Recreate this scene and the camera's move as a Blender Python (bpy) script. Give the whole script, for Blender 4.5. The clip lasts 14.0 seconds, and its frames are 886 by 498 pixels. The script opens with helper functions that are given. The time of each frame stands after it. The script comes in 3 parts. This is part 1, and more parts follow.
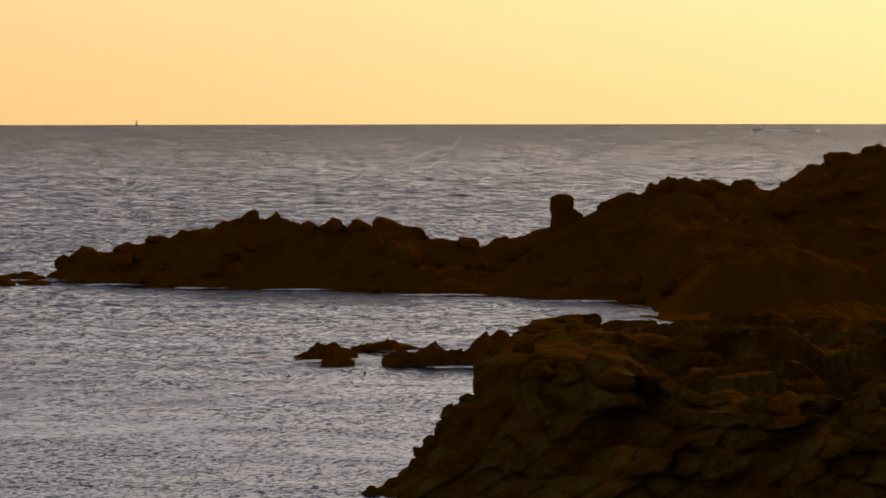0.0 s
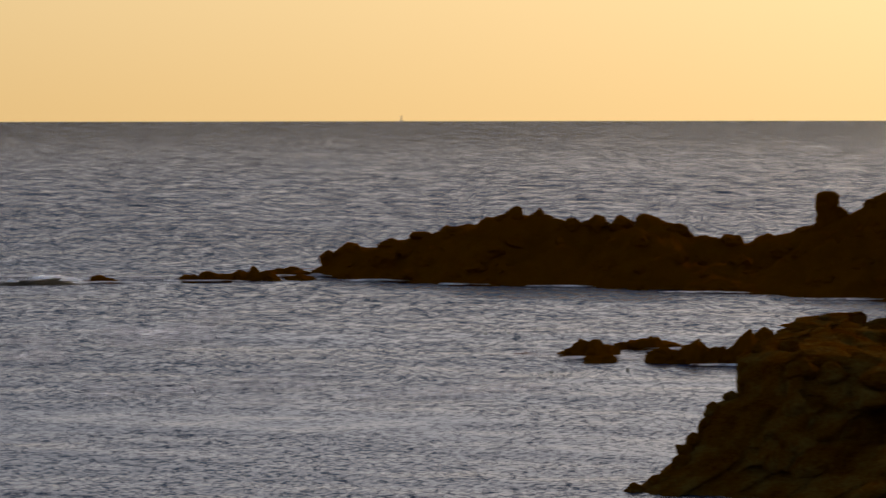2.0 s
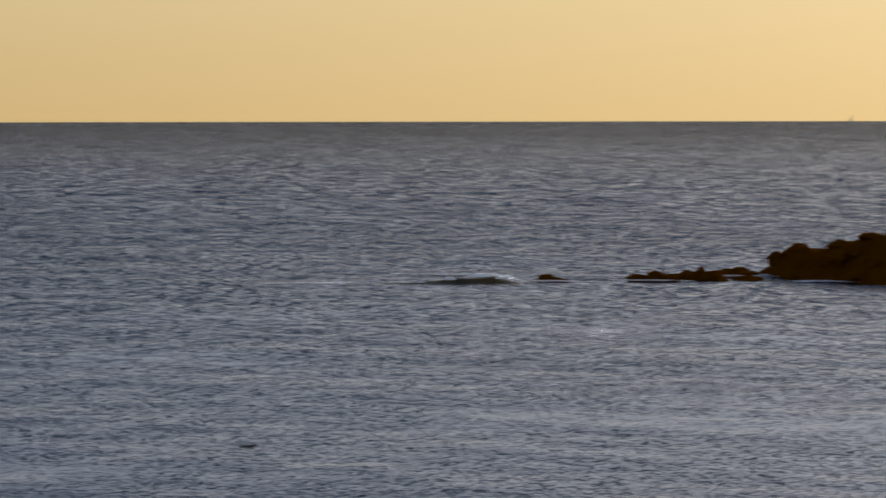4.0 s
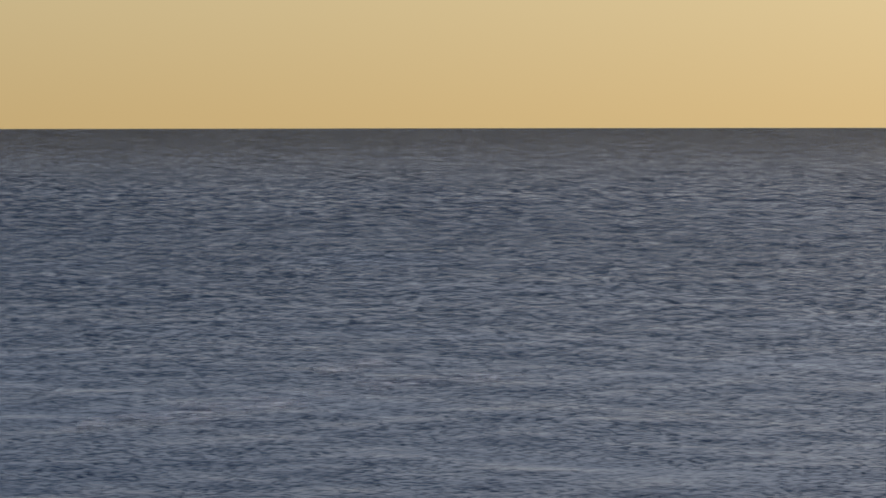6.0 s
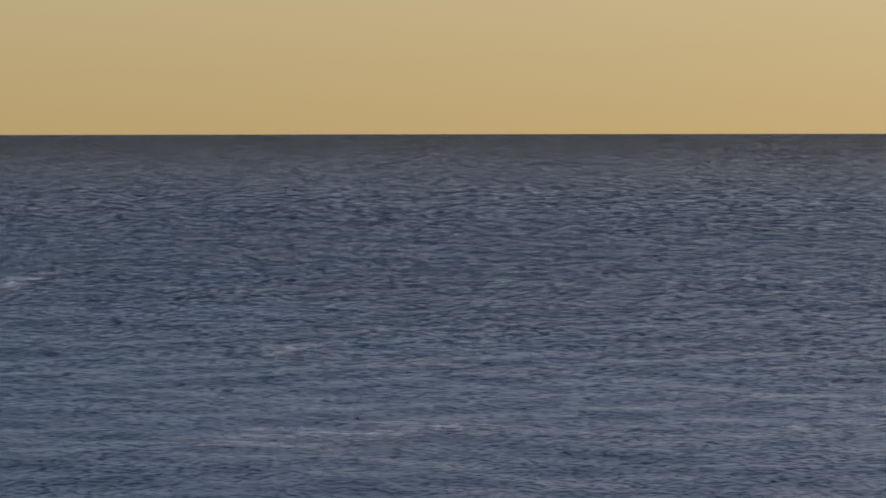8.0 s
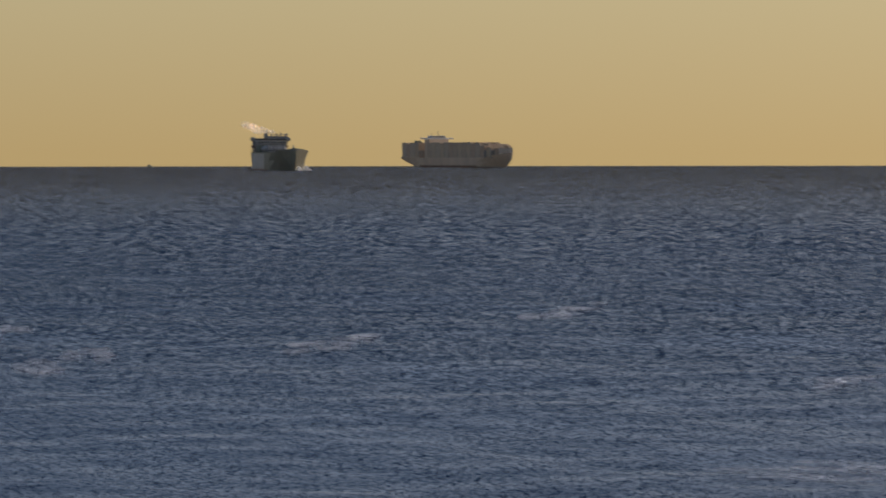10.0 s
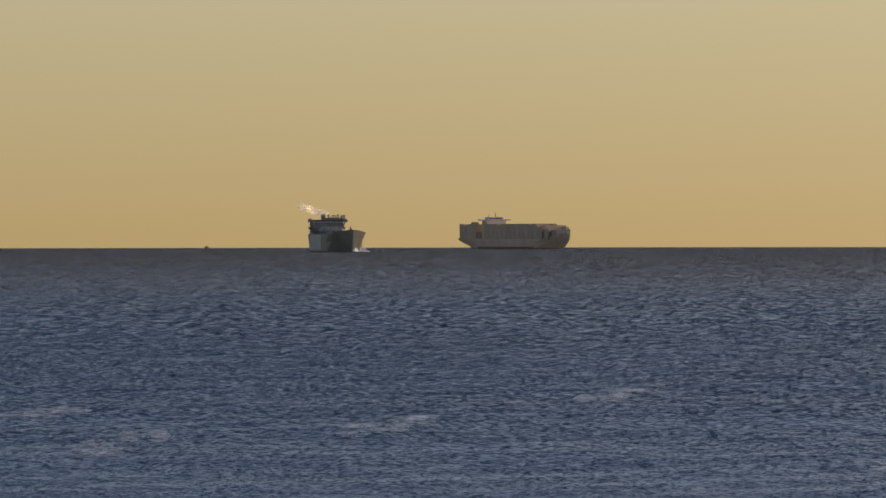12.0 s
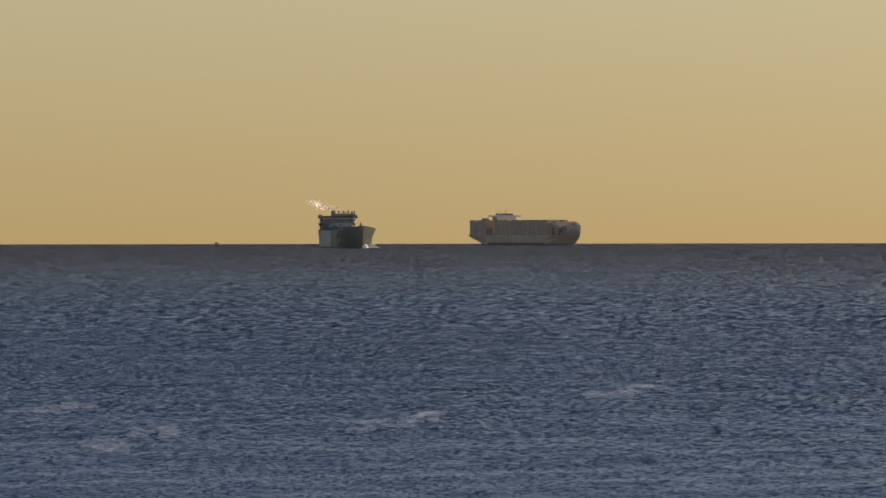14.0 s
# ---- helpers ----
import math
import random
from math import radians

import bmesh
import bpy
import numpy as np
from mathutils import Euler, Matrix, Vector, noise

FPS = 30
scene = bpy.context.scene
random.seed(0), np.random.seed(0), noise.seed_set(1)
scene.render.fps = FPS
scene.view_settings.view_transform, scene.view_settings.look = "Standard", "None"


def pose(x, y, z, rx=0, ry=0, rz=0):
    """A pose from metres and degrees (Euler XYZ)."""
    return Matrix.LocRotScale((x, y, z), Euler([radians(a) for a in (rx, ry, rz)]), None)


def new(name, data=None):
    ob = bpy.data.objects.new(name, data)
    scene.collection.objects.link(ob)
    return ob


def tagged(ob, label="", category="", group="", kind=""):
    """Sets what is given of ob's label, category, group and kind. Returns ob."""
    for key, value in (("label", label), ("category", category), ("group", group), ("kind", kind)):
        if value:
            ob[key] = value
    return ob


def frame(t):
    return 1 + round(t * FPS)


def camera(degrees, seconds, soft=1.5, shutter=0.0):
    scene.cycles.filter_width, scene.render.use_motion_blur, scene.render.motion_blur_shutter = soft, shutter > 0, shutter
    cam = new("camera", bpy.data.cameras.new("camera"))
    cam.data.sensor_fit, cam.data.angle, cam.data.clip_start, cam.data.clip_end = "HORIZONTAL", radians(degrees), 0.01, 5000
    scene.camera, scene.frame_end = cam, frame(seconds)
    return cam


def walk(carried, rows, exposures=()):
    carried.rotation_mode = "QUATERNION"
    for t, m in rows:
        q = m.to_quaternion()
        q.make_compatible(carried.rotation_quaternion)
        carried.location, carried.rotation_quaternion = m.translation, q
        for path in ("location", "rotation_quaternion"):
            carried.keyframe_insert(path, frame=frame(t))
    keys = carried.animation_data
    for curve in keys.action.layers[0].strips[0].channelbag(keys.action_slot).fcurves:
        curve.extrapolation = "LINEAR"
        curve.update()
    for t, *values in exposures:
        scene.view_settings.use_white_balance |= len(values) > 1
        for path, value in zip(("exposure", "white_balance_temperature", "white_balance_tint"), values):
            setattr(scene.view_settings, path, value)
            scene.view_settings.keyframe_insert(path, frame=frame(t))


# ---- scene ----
# ---- camera: a tripod on the clifftop, panning left along the horizon ----
cam = camera(16.5, 14.0, soft=1.6, shutter=0.5)
EYE = (0.0, 0.0, 20.0)
ROLL = 0.08
PAN = [  # seconds, yaw, pitch
    (0.0, 0.000, -2.569), (0.5, 0.812, -2.615), (1.0, 1.949, -2.627), (1.5, 3.385, -2.631), (2.0, 4.939, -2.628),
    (2.2, 5.635, -2.624), (3.25, 9.75, -2.620), (4.3, 15.101, -2.610), (4.5, 16.387, -2.599), (5.0, 19.453, -2.564),
    (5.5, 22.670, -2.527), (6.0, 25.618, -2.495), (6.5, 28.965, -2.490), (7.0, 32.551, -2.458), (7.5, 35.921, -2.416),
    (8.0, 38.813, -2.384), (8.5, 42.075, -2.352), (9.0, 45.469, -2.315), (9.2, 46.440, -2.294), (9.7, 48.35, -2.10),
    (10.3, 49.65, -1.45), (10.8, 50.12, -0.85), (11.3, 50.200, -0.388), (11.5, 50.168, -0.292), (12.0, 50.179, -0.260),
    (12.5, 50.253, -0.287), (13.0, 50.332, -0.319), (13.5, 50.364, -0.332), (14.0, 50.364, -0.332)]
walk(cam, [(t, pose(*EYE, 90 + p, ROLL, y)) for t, y, p in PAN],
     exposures=[(0.0, 0.05, 7250, 18), (2.0, -0.05, 6700, 14), (4.5, -0.12, 6050, 11), (6.0, -0.08, 5980, 11), (8.0, -0.13, 5900, 11), (10.5, -0.1, 5950, 12), (14.0, -0.08, 6000, 12)])

# ---- sky and sun: low evening sun to the right of the headland ----
SUN_AZ, SUN_EL = 22.0, 24.0
SKY_STRENGTH, GLOW, GLOW_WIDTH = 0.05, 2.5, 21.5
world = bpy.data.worlds.new("evening_sky")
scene.world = world
world.use_nodes = True
wn, wl = world.node_tree.nodes, world.node_tree.links
background = wn["Background"]
sky = wn.new("ShaderNodeTexSky")
sky.sky_type = "NISHITA"
sky.sun_disc = False
sky.sun_elevation, sky.sun_rotation = radians(SUN_EL), radians(SUN_AZ)
sky.altitude, sky.air_density, sky.dust_density, sky.ozone_density = 0, 1.0, 2.0, 1.0
background.inputs["Strength"].default_value = 1.0


def wmath(op, a, b=None):
    k = wn.new("ShaderNodeMath")
    k.operation = op
    for i, v in enumerate((a, b)):
        if isinstance(v, (int, float)):
            k.inputs[i].default_value = v
        elif v is not None:
            wl.new(v, k.inputs[i])
    return k.outputs[0]


def wvec(op, a, b):
    k = wn.new("ShaderNodeVectorMath")
    k.operation = op
    wl.new(a, k.inputs[0])
    if isinstance(b, tuple):
        k.inputs[1].default_value = b
    elif isinstance(b, (int, float)):
        k.inputs["Scale"].default_value = b
    else:
        wl.new(b, k.inputs["Scale" if op == "SCALE" else 1])
    return k


# sea haze low over the horizon, glowing towards the sun, under the clear sky
az, el = radians(SUN_AZ), radians(SUN_EL)
way = Vector((math.sin(az) * math.cos(el), math.cos(az) * math.cos(el), math.sin(el)))
wcoord, wsplit = wn.new("ShaderNodeTexCoord"), wn.new("ShaderNodeSeparateXYZ")
wl.new(wcoord.outputs["Generated"], wsplit.inputs[0])
off_sun = wmath("ARCCOSINE", wmath("MINIMUM", wvec("DOT_PRODUCT", wcoord.outputs["Generated"], tuple(way)).outputs["Value"], 0.99999))
glow = wmath("MULTIPLY", wmath("EXPONENT", wmath("MULTIPLY", off_sun, -180 / math.pi / GLOW_WIDTH)), GLOW)
up = wmath("MULTIPLY", wsplit.outputs[2], 2.0)


def wramp(stops):
    r = wn.new("ShaderNodeValToRGB")
    while len(r.color_ramp.elements) < len(stops):
        r.color_ramp.elements.new(0.5)
    for e, (p, c) in zip(r.color_ramp.elements, stops):
        e.position, e.color = p, (*c, 1)
    wl.new(up, r.inputs["Fac"])
    return r


hue = wramp(((0.0, (0.455, 0.315, 0.125)), (0.15, (0.49, 0.41, 0.22)), (0.19, (0.38, 0.395, 0.385)), (0.27, (0.34, 0.39, 0.45)), (0.42, (0.26, 0.33, 0.43)), (1.0, (0.17, 0.27, 0.46))))
warm = wramp(((0.0, (1.0, 0.69, 0.33)), (0.15, (1.0, 0.72, 0.38)), (0.5, (0.95, 0.86, 0.76))))
haze = wn.new("ShaderNodeVectorMath")
wl.new(hue.outputs["Color"], haze.inputs[0])
wl.new(wvec("SCALE", warm.outputs[0], glow).outputs[0], haze.inputs[1])
clear = wvec("SCALE", sky.outputs["Color"], SKY_STRENGTH)
height = wn.new("ShaderNodeMapRange")
height.interpolation_type = "SMOOTHSTEP"
height.inputs["From Min"].default_value, height.inputs["From Max"].default_value = 0.25, 0.75
wl.new(wsplit.outputs[2], height.inputs["Value"])
blend = wn.new("ShaderNodeMix")
blend.data_type = "RGBA"
wl.new(height.outputs[0], blend.inputs["Factor"])
wl.new(haze.outputs[0], blend.inputs[6])
wl.new(clear.outputs[0], blend.inputs[7])
wl.new(blend.outputs[2], background.inputs["Color"])

lamp = bpy.data.lights.new("sun", "SUN")
lamp.energy, lamp.angle, lamp.color = 0.8, radians(0.6), (1.0, 0.66, 0.36)
sun = new("sun", lamp)
sun.matrix_world = Matrix.Translation(way * 60) @ way.to_track_quat("Z", "Y").to_matrix().to_4x4()


# ---- materials ----
def material(name, colour=(0.5, 0.5, 0.5), roughness=0.6, metallic=0.0):
    m = bpy.data.materials.new(name)
    m.use_nodes = True
    b = m.node_tree.nodes["Principled BSDF"]
    b.inputs["Base Color"].default_value = (*colour, 1)
    b.inputs["Roughness"].default_value = roughness
    b.inputs["Metallic"].default_value = metallic
    return m, m.node_tree.nodes, m.node_tree.links, b


def noise_node(n, l, scale, detail=4.0, rough=0.55, stretch=(1, 1, 1), coords="Object"):
    tc, mp, t = n.new("ShaderNodeTexCoord"), n.new("ShaderNodeMapping"), n.new("ShaderNodeTexNoise")
    mp.inputs["Scale"].default_value = stretch
    t.inputs["Scale"].default_value, t.inputs["Detail"].default_value, t.inputs["Roughness"].default_value = scale, detail, rough
    l.new(tc.outputs[coords], mp.inputs["Vector"])
    l.new(mp.outputs["Vector"], t.inputs["Vector"])
    return t


def ramp(n, l, source, stops):
    r = n.new("ShaderNodeValToRGB")
    while len(r.color_ramp.elements) < len(stops):
        r.color_ramp.elements.new(0.5)
    for e, (p, c) in zip(r.color_ramp.elements, stops):
        e.position, e.color = p, (*c, 1)
    l.new(source, r.inputs["Fac"])
    return r


def maths(n, l, op, a, b=None):
    k = n.new("ShaderNodeMath")
    k.operation = op
    for i, v in enumerate((a, b)):
        if v is None:
            continue
        if isinstance(v, (int, float)):
            k.inputs[i].default_value = v
        else:
            l.new(v, k.inputs[i])
    return k.outputs[0]


def rock_material(name, dark, mid, light, scale):
    """Sea rock: blotches, lichen and cracks, rough."""
    m, n, l, b = material(name, mid, 0.92)
    big = noise_node(n, l, 0.35 * scale, 5)
    fine = noise_node(n, l, 3.0 * scale, 6, 0.65, (1, 1, 2.5))
    cell = n.new("ShaderNodeTexVoronoi")
    cell.feature, cell.inputs["Scale"].default_value = "DISTANCE_TO_EDGE", 0.8 * scale
    tc = n.new("ShaderNodeTexCoord")
    l.new(tc.outputs["Object"], cell.inputs["Vector"])
    mix = maths(n, l, "ADD", maths(n, l, "MULTIPLY", big.outputs["Fac"], 0.6), maths(n, l, "MULTIPLY", fine.outputs["Fac"], 0.4))
    r = ramp(n, l, mix, [(0.36, dark), (0.5, mid), (0.64, light)])
    l.new(r.outputs["Color"], b.inputs["Base Color"])
    crack = maths(n, l, "MINIMUM", maths(n, l, "MULTIPLY", cell.outputs["Distance"], 6.0), 1.0)
    bump = n.new("ShaderNodeBump")
    bump.inputs["Strength"].default_value, bump.inputs["Distance"].default_value = 0.7, 0.25
    l.new(maths(n, l, "ADD", fine.outputs["Fac"], maths(n, l, "MULTIPLY", crack, 0.4)), bump.inputs["Height"])
    l.new(bump.outputs["Normal"], b.inputs["Normal"])
    b.inputs["Specular IOR Level"].default_value = 0.0
    return m


def water_material():
    """Wind-ruffled sea: slopes of waves from noise at several sizes, the longer ones drawn out across the wind, with calmer slicks."""
    m, n, l, b = material("sea_water", (0.006, 0.022, 0.055), 0.12)
    b.inputs["IOR"].default_value = 1.333
    slick = noise_node(n, l, 0.035, 6, 0.68, (0.55, 1, 1))
    calm = ramp(n, l, slick.outputs["Fac"], [(0.50, (1, 1, 1)), (0.64, (0.4, 0.4, 0.4))])
    streak = noise_node(n, l, 0.17, 3, 0.6, (0.18, 1, 1))
    smooth_lane = ramp(n, l, streak.outputs["Fac"], [(0.52, (1, 1, 1)), (0.70, (0.62, 0.62, 0.62))])
    easy = maths(n, l, "MULTIPLY", calm.outputs["Color"], smooth_lane.outputs["Color"])
    place, turn = n.new("ShaderNodeTexCoord"), n.new("ShaderNodeVectorRotate")
    turn.rotation_type = "Z_AXIS"
    turn.inputs["Angle"].default_value = radians(-WIND)
    l.new(place.outputs["Object"], turn.inputs["Vector"])
    offshore = n.new("ShaderNodeVectorMath")
    offshore.operation = "LENGTH"
    l.new(place.outputs["Object"], offshore.inputs[0])
    total = None
    for scale, drawn, detail, amount, begin, full in WAVES:
        mp, t = n.new("ShaderNodeMapping"), n.new("ShaderNodeTexNoise")
        mp.inputs["Scale"].default_value = (1, drawn, 1)
        t.inputs["Scale"].default_value, t.inputs["Detail"].default_value, t.inputs["Roughness"].default_value = scale, detail, 0.6
        l.new(turn.outputs["Vector"], mp.inputs["Vector"])
        l.new(mp.outputs["Vector"], t.inputs["Vector"])
        v = n.new("ShaderNodeVectorMath")
        v.operation = "SUBTRACT"
        l.new(t.outputs["Color"], v.inputs[0])
        v.inputs[1].default_value = (0.5, 0.5, 0.5)
        s = n.new("ShaderNodeVectorMath")
        s.operation = "SCALE"
        l.new(v.outputs[0], s.inputs[0])
        s.inputs["Scale"].default_value = amount
        if full > 1:
            # the longer waves build up offshore, where the wind has had more room
            grown = n.new("ShaderNodeMapRange")
            grown.interpolation_type = "SMOOTHSTEP"
            for key, value in (("From Min", begin), ("From Max", full), ("To Max", amount)):
                grown.inputs[key].default_value = value
            l.new(offshore.outputs["Value"], grown.inputs["Value"])
            l.new(grown.outputs[0], s.inputs["Scale"])
        if total is None:
            total = s.outputs[0]
        else:
            a = n.new("ShaderNodeVectorMath")
            a.operation = "ADD"
            l.new(total, a.inputs[0])
            l.new(s.outputs[0], a.inputs[1])
            total = a.outputs[0]
    s = n.new("ShaderNodeVectorMath")
    s.operation = "SCALE"
    l.new(total, s.inputs[0])
    l.new(maths(n, l, "MULTIPLY", calm.outputs["Color"], WAVE_SLOPE), s.inputs["Scale"])
    flat = n.new("ShaderNodeVectorMath")
    flat.operation = "MULTIPLY"
    l.new(s.outputs[0], flat.inputs[0])
    flat.inputs[1].default_value = (1, 1, 0)
    # swell faces lean towards the shore, most of all out in the wind
    tc, sp = n.new("ShaderNodeTexCoord"), n.new("ShaderNodeVectorMath")
    sp.operation = "MULTIPLY"
    l.new(tc.outputs["Object"], sp.inputs[0])
    sp.inputs[1].default_value = (-1, -1, 0)
    far, unit, lean = n.new("ShaderNodeVectorMath"), n.new("ShaderNodeVectorMath"), n.new("ShaderNodeVectorMath")
    far.operation, unit.operation, lean.operation = "LENGTH", "NORMALIZE", "SCALE"
    l.new(sp.outputs[0], far.inputs[0])
    l.new(sp.outputs[0], unit.inputs[0])
    l.new(unit.outputs[0], lean.inputs[0])
    steep = n.new("ShaderNodeMapRange")
    steep.interpolation_type = "SMOOTHSTEP"
    for key, v in (("From Min", 6.0), ("From Max", 0.85), ("To Min", LEAN[0]), ("To Max", LEAN[1])):
        steep.inputs[key].default_value = v
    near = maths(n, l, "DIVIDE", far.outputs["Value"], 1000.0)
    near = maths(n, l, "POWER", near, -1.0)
    l.new(near, steep.inputs["Value"])
    ease = n.new("ShaderNodeMapRange")
    ease.interpolation_type = "SMOOTHSTEP"
    for key, v in (("From Min", 0.85), ("From Max", 0.2), ("To Min", 0.0), ("To Max", LEAN[1] - LEAN[2])):
        ease.inputs[key].default_value = v
    l.new(near, ease.inputs["Value"])
    soft = maths(n, l, "ADD", maths(n, l, "MULTIPLY", easy, 0.45), 0.55)
    l.new(maths(n, l, "MULTIPLY", maths(n, l, "SUBTRACT", steep.outputs[0], ease.outputs[0]), soft), lean.inputs["Scale"])
    tilt = n.new("ShaderNodeVectorMath")
    l.new(flat.outputs[0], tilt.inputs[0])
    l.new(lean.outputs[0], tilt.inputs[1])
    # wave backs that slope away to sea are hidden behind the crests before them
    seen, fill, shown = (n.new("ShaderNodeVectorMath") for _ in range(3))
    seen.operation, fill.operation = "DOT_PRODUCT", "SCALE"
    l.new(tilt.outputs[0], seen.inputs[0])
    l.new(unit.outputs[0], seen.inputs[1])
    lack = maths(n, l, "MAXIMUM", maths(n, l, "SUBTRACT", MASKED, seen.outputs["Value"]), 0.0)
    l.new(unit.outputs[0], fill.inputs[0])
    l.new(lack, fill.inputs["Scale"])
    l.new(tilt.outputs[0], shown.inputs[0])
    l.new(fill.outputs[0], shown.inputs[1])
    flat = shown
    geo = n.new("ShaderNodeNewGeometry")
    add = n.new("ShaderNodeVectorMath")
    l.new(geo.outputs["Normal"], add.inputs[0])
    l.new(flat.outputs[0], add.inputs[1])
    norm = n.new("ShaderNodeVectorMath")
    norm.operation = "NORMALIZE"
    l.new(add.outputs[0], norm.inputs[0])
    l.new(norm.outputs[0], b.inputs["Normal"])
    # horizon haze painted into far water: browner colour, less gloss; bay clear and blue
    far_haze = n.new("ShaderNodeMapRange")
    far_haze.interpolation_type = "SMOOTHSTEP"
    far_haze.inputs["From Min"].default_value, far_haze.inputs["From Max"].default_value = 1.35, 0.35
    l.new(near, far_haze.inputs["Value"])
    water = ramp(n, l, far_haze.outputs[0], [(0.0, (0.006, 0.022, 0.055)), (1.0, HAZE_BROWN)])
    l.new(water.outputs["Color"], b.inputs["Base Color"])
    gloss = maths(n, l, "SUBTRACT", 0.5, maths(n, l, "MULTIPLY", far_haze.outputs[0], 0.31))
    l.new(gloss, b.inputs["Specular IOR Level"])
    return m


WAVE_SLOPE = 1.4
MASKED = 0.07
WIND = 40.0  # the way the wind blows offshore, degrees left of ahead
# colour of the haze over the far water, put into its base colour
HAZE_BROWN = (0.075, 0.050, 0.017)
WAVES = (  # size per metre, stretch along the wind, detail, slope, offshore distance from which and at which it is full
    (0.012, 0.5, 2, 0.07, 0, 1), (0.075, 0.20, 1, 0.40, 1800, 4200), (0.20, 0.20, 1, 0.85, 850, 2100), (0.46, 0.30, 1, 1.45, 300, 900),
    (0.95, 0.75, 1, 1.1, 120, 400), (2.0, 1.35, 2, 1.3, 0, 1), (4.8, 1.3, 1, 1.1, 0, 1))
LEAN = (0.070, 0.350, 0.50)
ROCK = rock_material("dark_sea_rock", (0.115, 0.035, 0.0002), (0.138, 0.043, 0.0004), (0.160, 0.053, 0.0008), 1.0)
ROCK_NEAR = rock_material("lichened_cliff_rock", (0.075, 0.017, 0.0003), (0.125, 0.047, 0.002), (0.165, 0.095, 0.018), 1.3)
TURF = rock_material("coastal_turf", (0.03, 0.03, 0.012), (0.06, 0.055, 0.025), (0.10, 0.085, 0.045), 1.0)
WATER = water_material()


def foam_material(name="sea_foam", cover=0.9, scale=1.1, gaps=0.40):
    m, n, l, b = material(name, (0.85, 0.85, 0.85), 0.8)
    t = noise_node(n, l, scale, 5, 0.75, (0.6, 1, 1))
    r = ramp(n, l, t.outputs["Fac"], [(gaps, (0, 0, 0)), (gaps + 0.16, (1, 1, 1))])
    thin, both, seen, gap = n.new("ShaderNodeBsdfTranslucent"), n.new("ShaderNodeAddShader"), n.new("ShaderNodeMixShader"), n.new("ShaderNodeBsdfTransparent")
    thin.inputs["Color"].default_value = (0.8, 0.8, 0.78, 1)
    l.new(b.outputs[0], both.inputs[0])
    l.new(thin.outputs[0], both.inputs[1])
    l.new(maths(n, l, "MULTIPLY", r.outputs["Color"], cover), seen.inputs[0])
    l.new(gap.outputs[0], seen.inputs[1])
    l.new(both.outputs[0], seen.inputs[2])
    l.new(seen.outputs[0], n["Material Output"].inputs["Surface"])
    return m


def swell_material():
    m, n, l, b = material("dark_swell_water", (0.045, 0.03, 0.008), 0.3)
    b.inputs["IOR"].default_value = 1.333
    t = noise_node(n, l, 1.8, 4, 0.6, (0.6, 1, 1))
    bump = n.new("ShaderNodeBump")
    bump.inputs["Strength"].default_value, bump.inputs["Distance"].default_value = 0.6, 0.3
    l.new(t.outputs["Fac"], bump.inputs["Height"])
    l.new(bump.outputs["Normal"], b.inputs["Normal"])
    return m


def painted(name, colour, rough=0.55, wear=0.25, scale=0.25):
    m, n, l, b = material(name, colour, rough)
    t = noise_node(n, l, scale, 5, 0.6, (1, 1, 0.3))
    dark = tuple(c * (1 - wear) for c in colour)
    light = tuple(min(1, c * (1 + wear * 0.5)) for c in colour)
    r = ramp(n, l, t.outputs["Fac"], [(0.38, dark), (0.62, light)])
    l.new(r.outputs["Color"], b.inputs["Base Color"])
    return m


FOAM = foam_material()
FOAM_DENSE = foam_material("dense_foam", 1.0, 0.3, 0.2)
FOAM_THIN = foam_material("thin_foam", 0.32, 2.2)
# white speckle that stands in for bright sky mirrored in calm slicks
GLARE_SPECKS = foam_material("speckled_glare", 0.55, 1.3, 0.45)
SWELL = swell_material()
HULL_GREY = painted("weathered_grey_hull", (0.30, 0.29, 0.27))
HULL_PALE = painted("pale_hull_paint", (0.55, 0.53, 0.49))
HULL_DARK = painted("dark_hull_paint", (0.21, 0.225, 0.17))
HULL_GREEN = painted("green_grey_hull_paint", (0.31, 0.30, 0.23), 0.55, 0.08)
# liner paint lightened to tan, with the sea haze put into its colour
HULL_LINER = painted("hazed_liner_paint", (0.70, 0.54, 0.38), 0.55, 0.1, 0.05)
SHIP_WHITE = painted("ship_white_paint", (0.72, 0.71, 0.68), 0.45, 0.12)
RUST = painted("rust_red_paint", (0.30, 0.16, 0.10))
STEEL = painted("dull_steel", (0.25, 0.24, 0.23), 0.5)
GLASS, *_ = material("dark_bridge_glass", (0.03, 0.035, 0.04), 0.1)
# box colours drawn together and paled the same way for haze
CONTAINERS = [painted("container_" + k, c, 0.6, 0.1, 0.5) for k, c in (
    ("brown", (0.58, 0.44, 0.30)), ("grey", (0.60, 0.48, 0.34)), ("ochre", (0.62, 0.48, 0.32)), ("rust", (0.58, 0.42, 0.29)))]
FEATHER, *_ = material("dark_feathers", (0.05, 0.045, 0.04), 0.8)


# ---- mesh tools ----
def lattice(ix, iy, seed):
    h = (ix * 374761393 + iy * 668265263 + seed * 974711) & 0xFFFFFFFF
    h = ((h ^ (h >> 13)) * 1274126177) & 0xFFFFFFFF
    return ((h ^ (h >> 16)) & 0xFFFF) / 65535.0


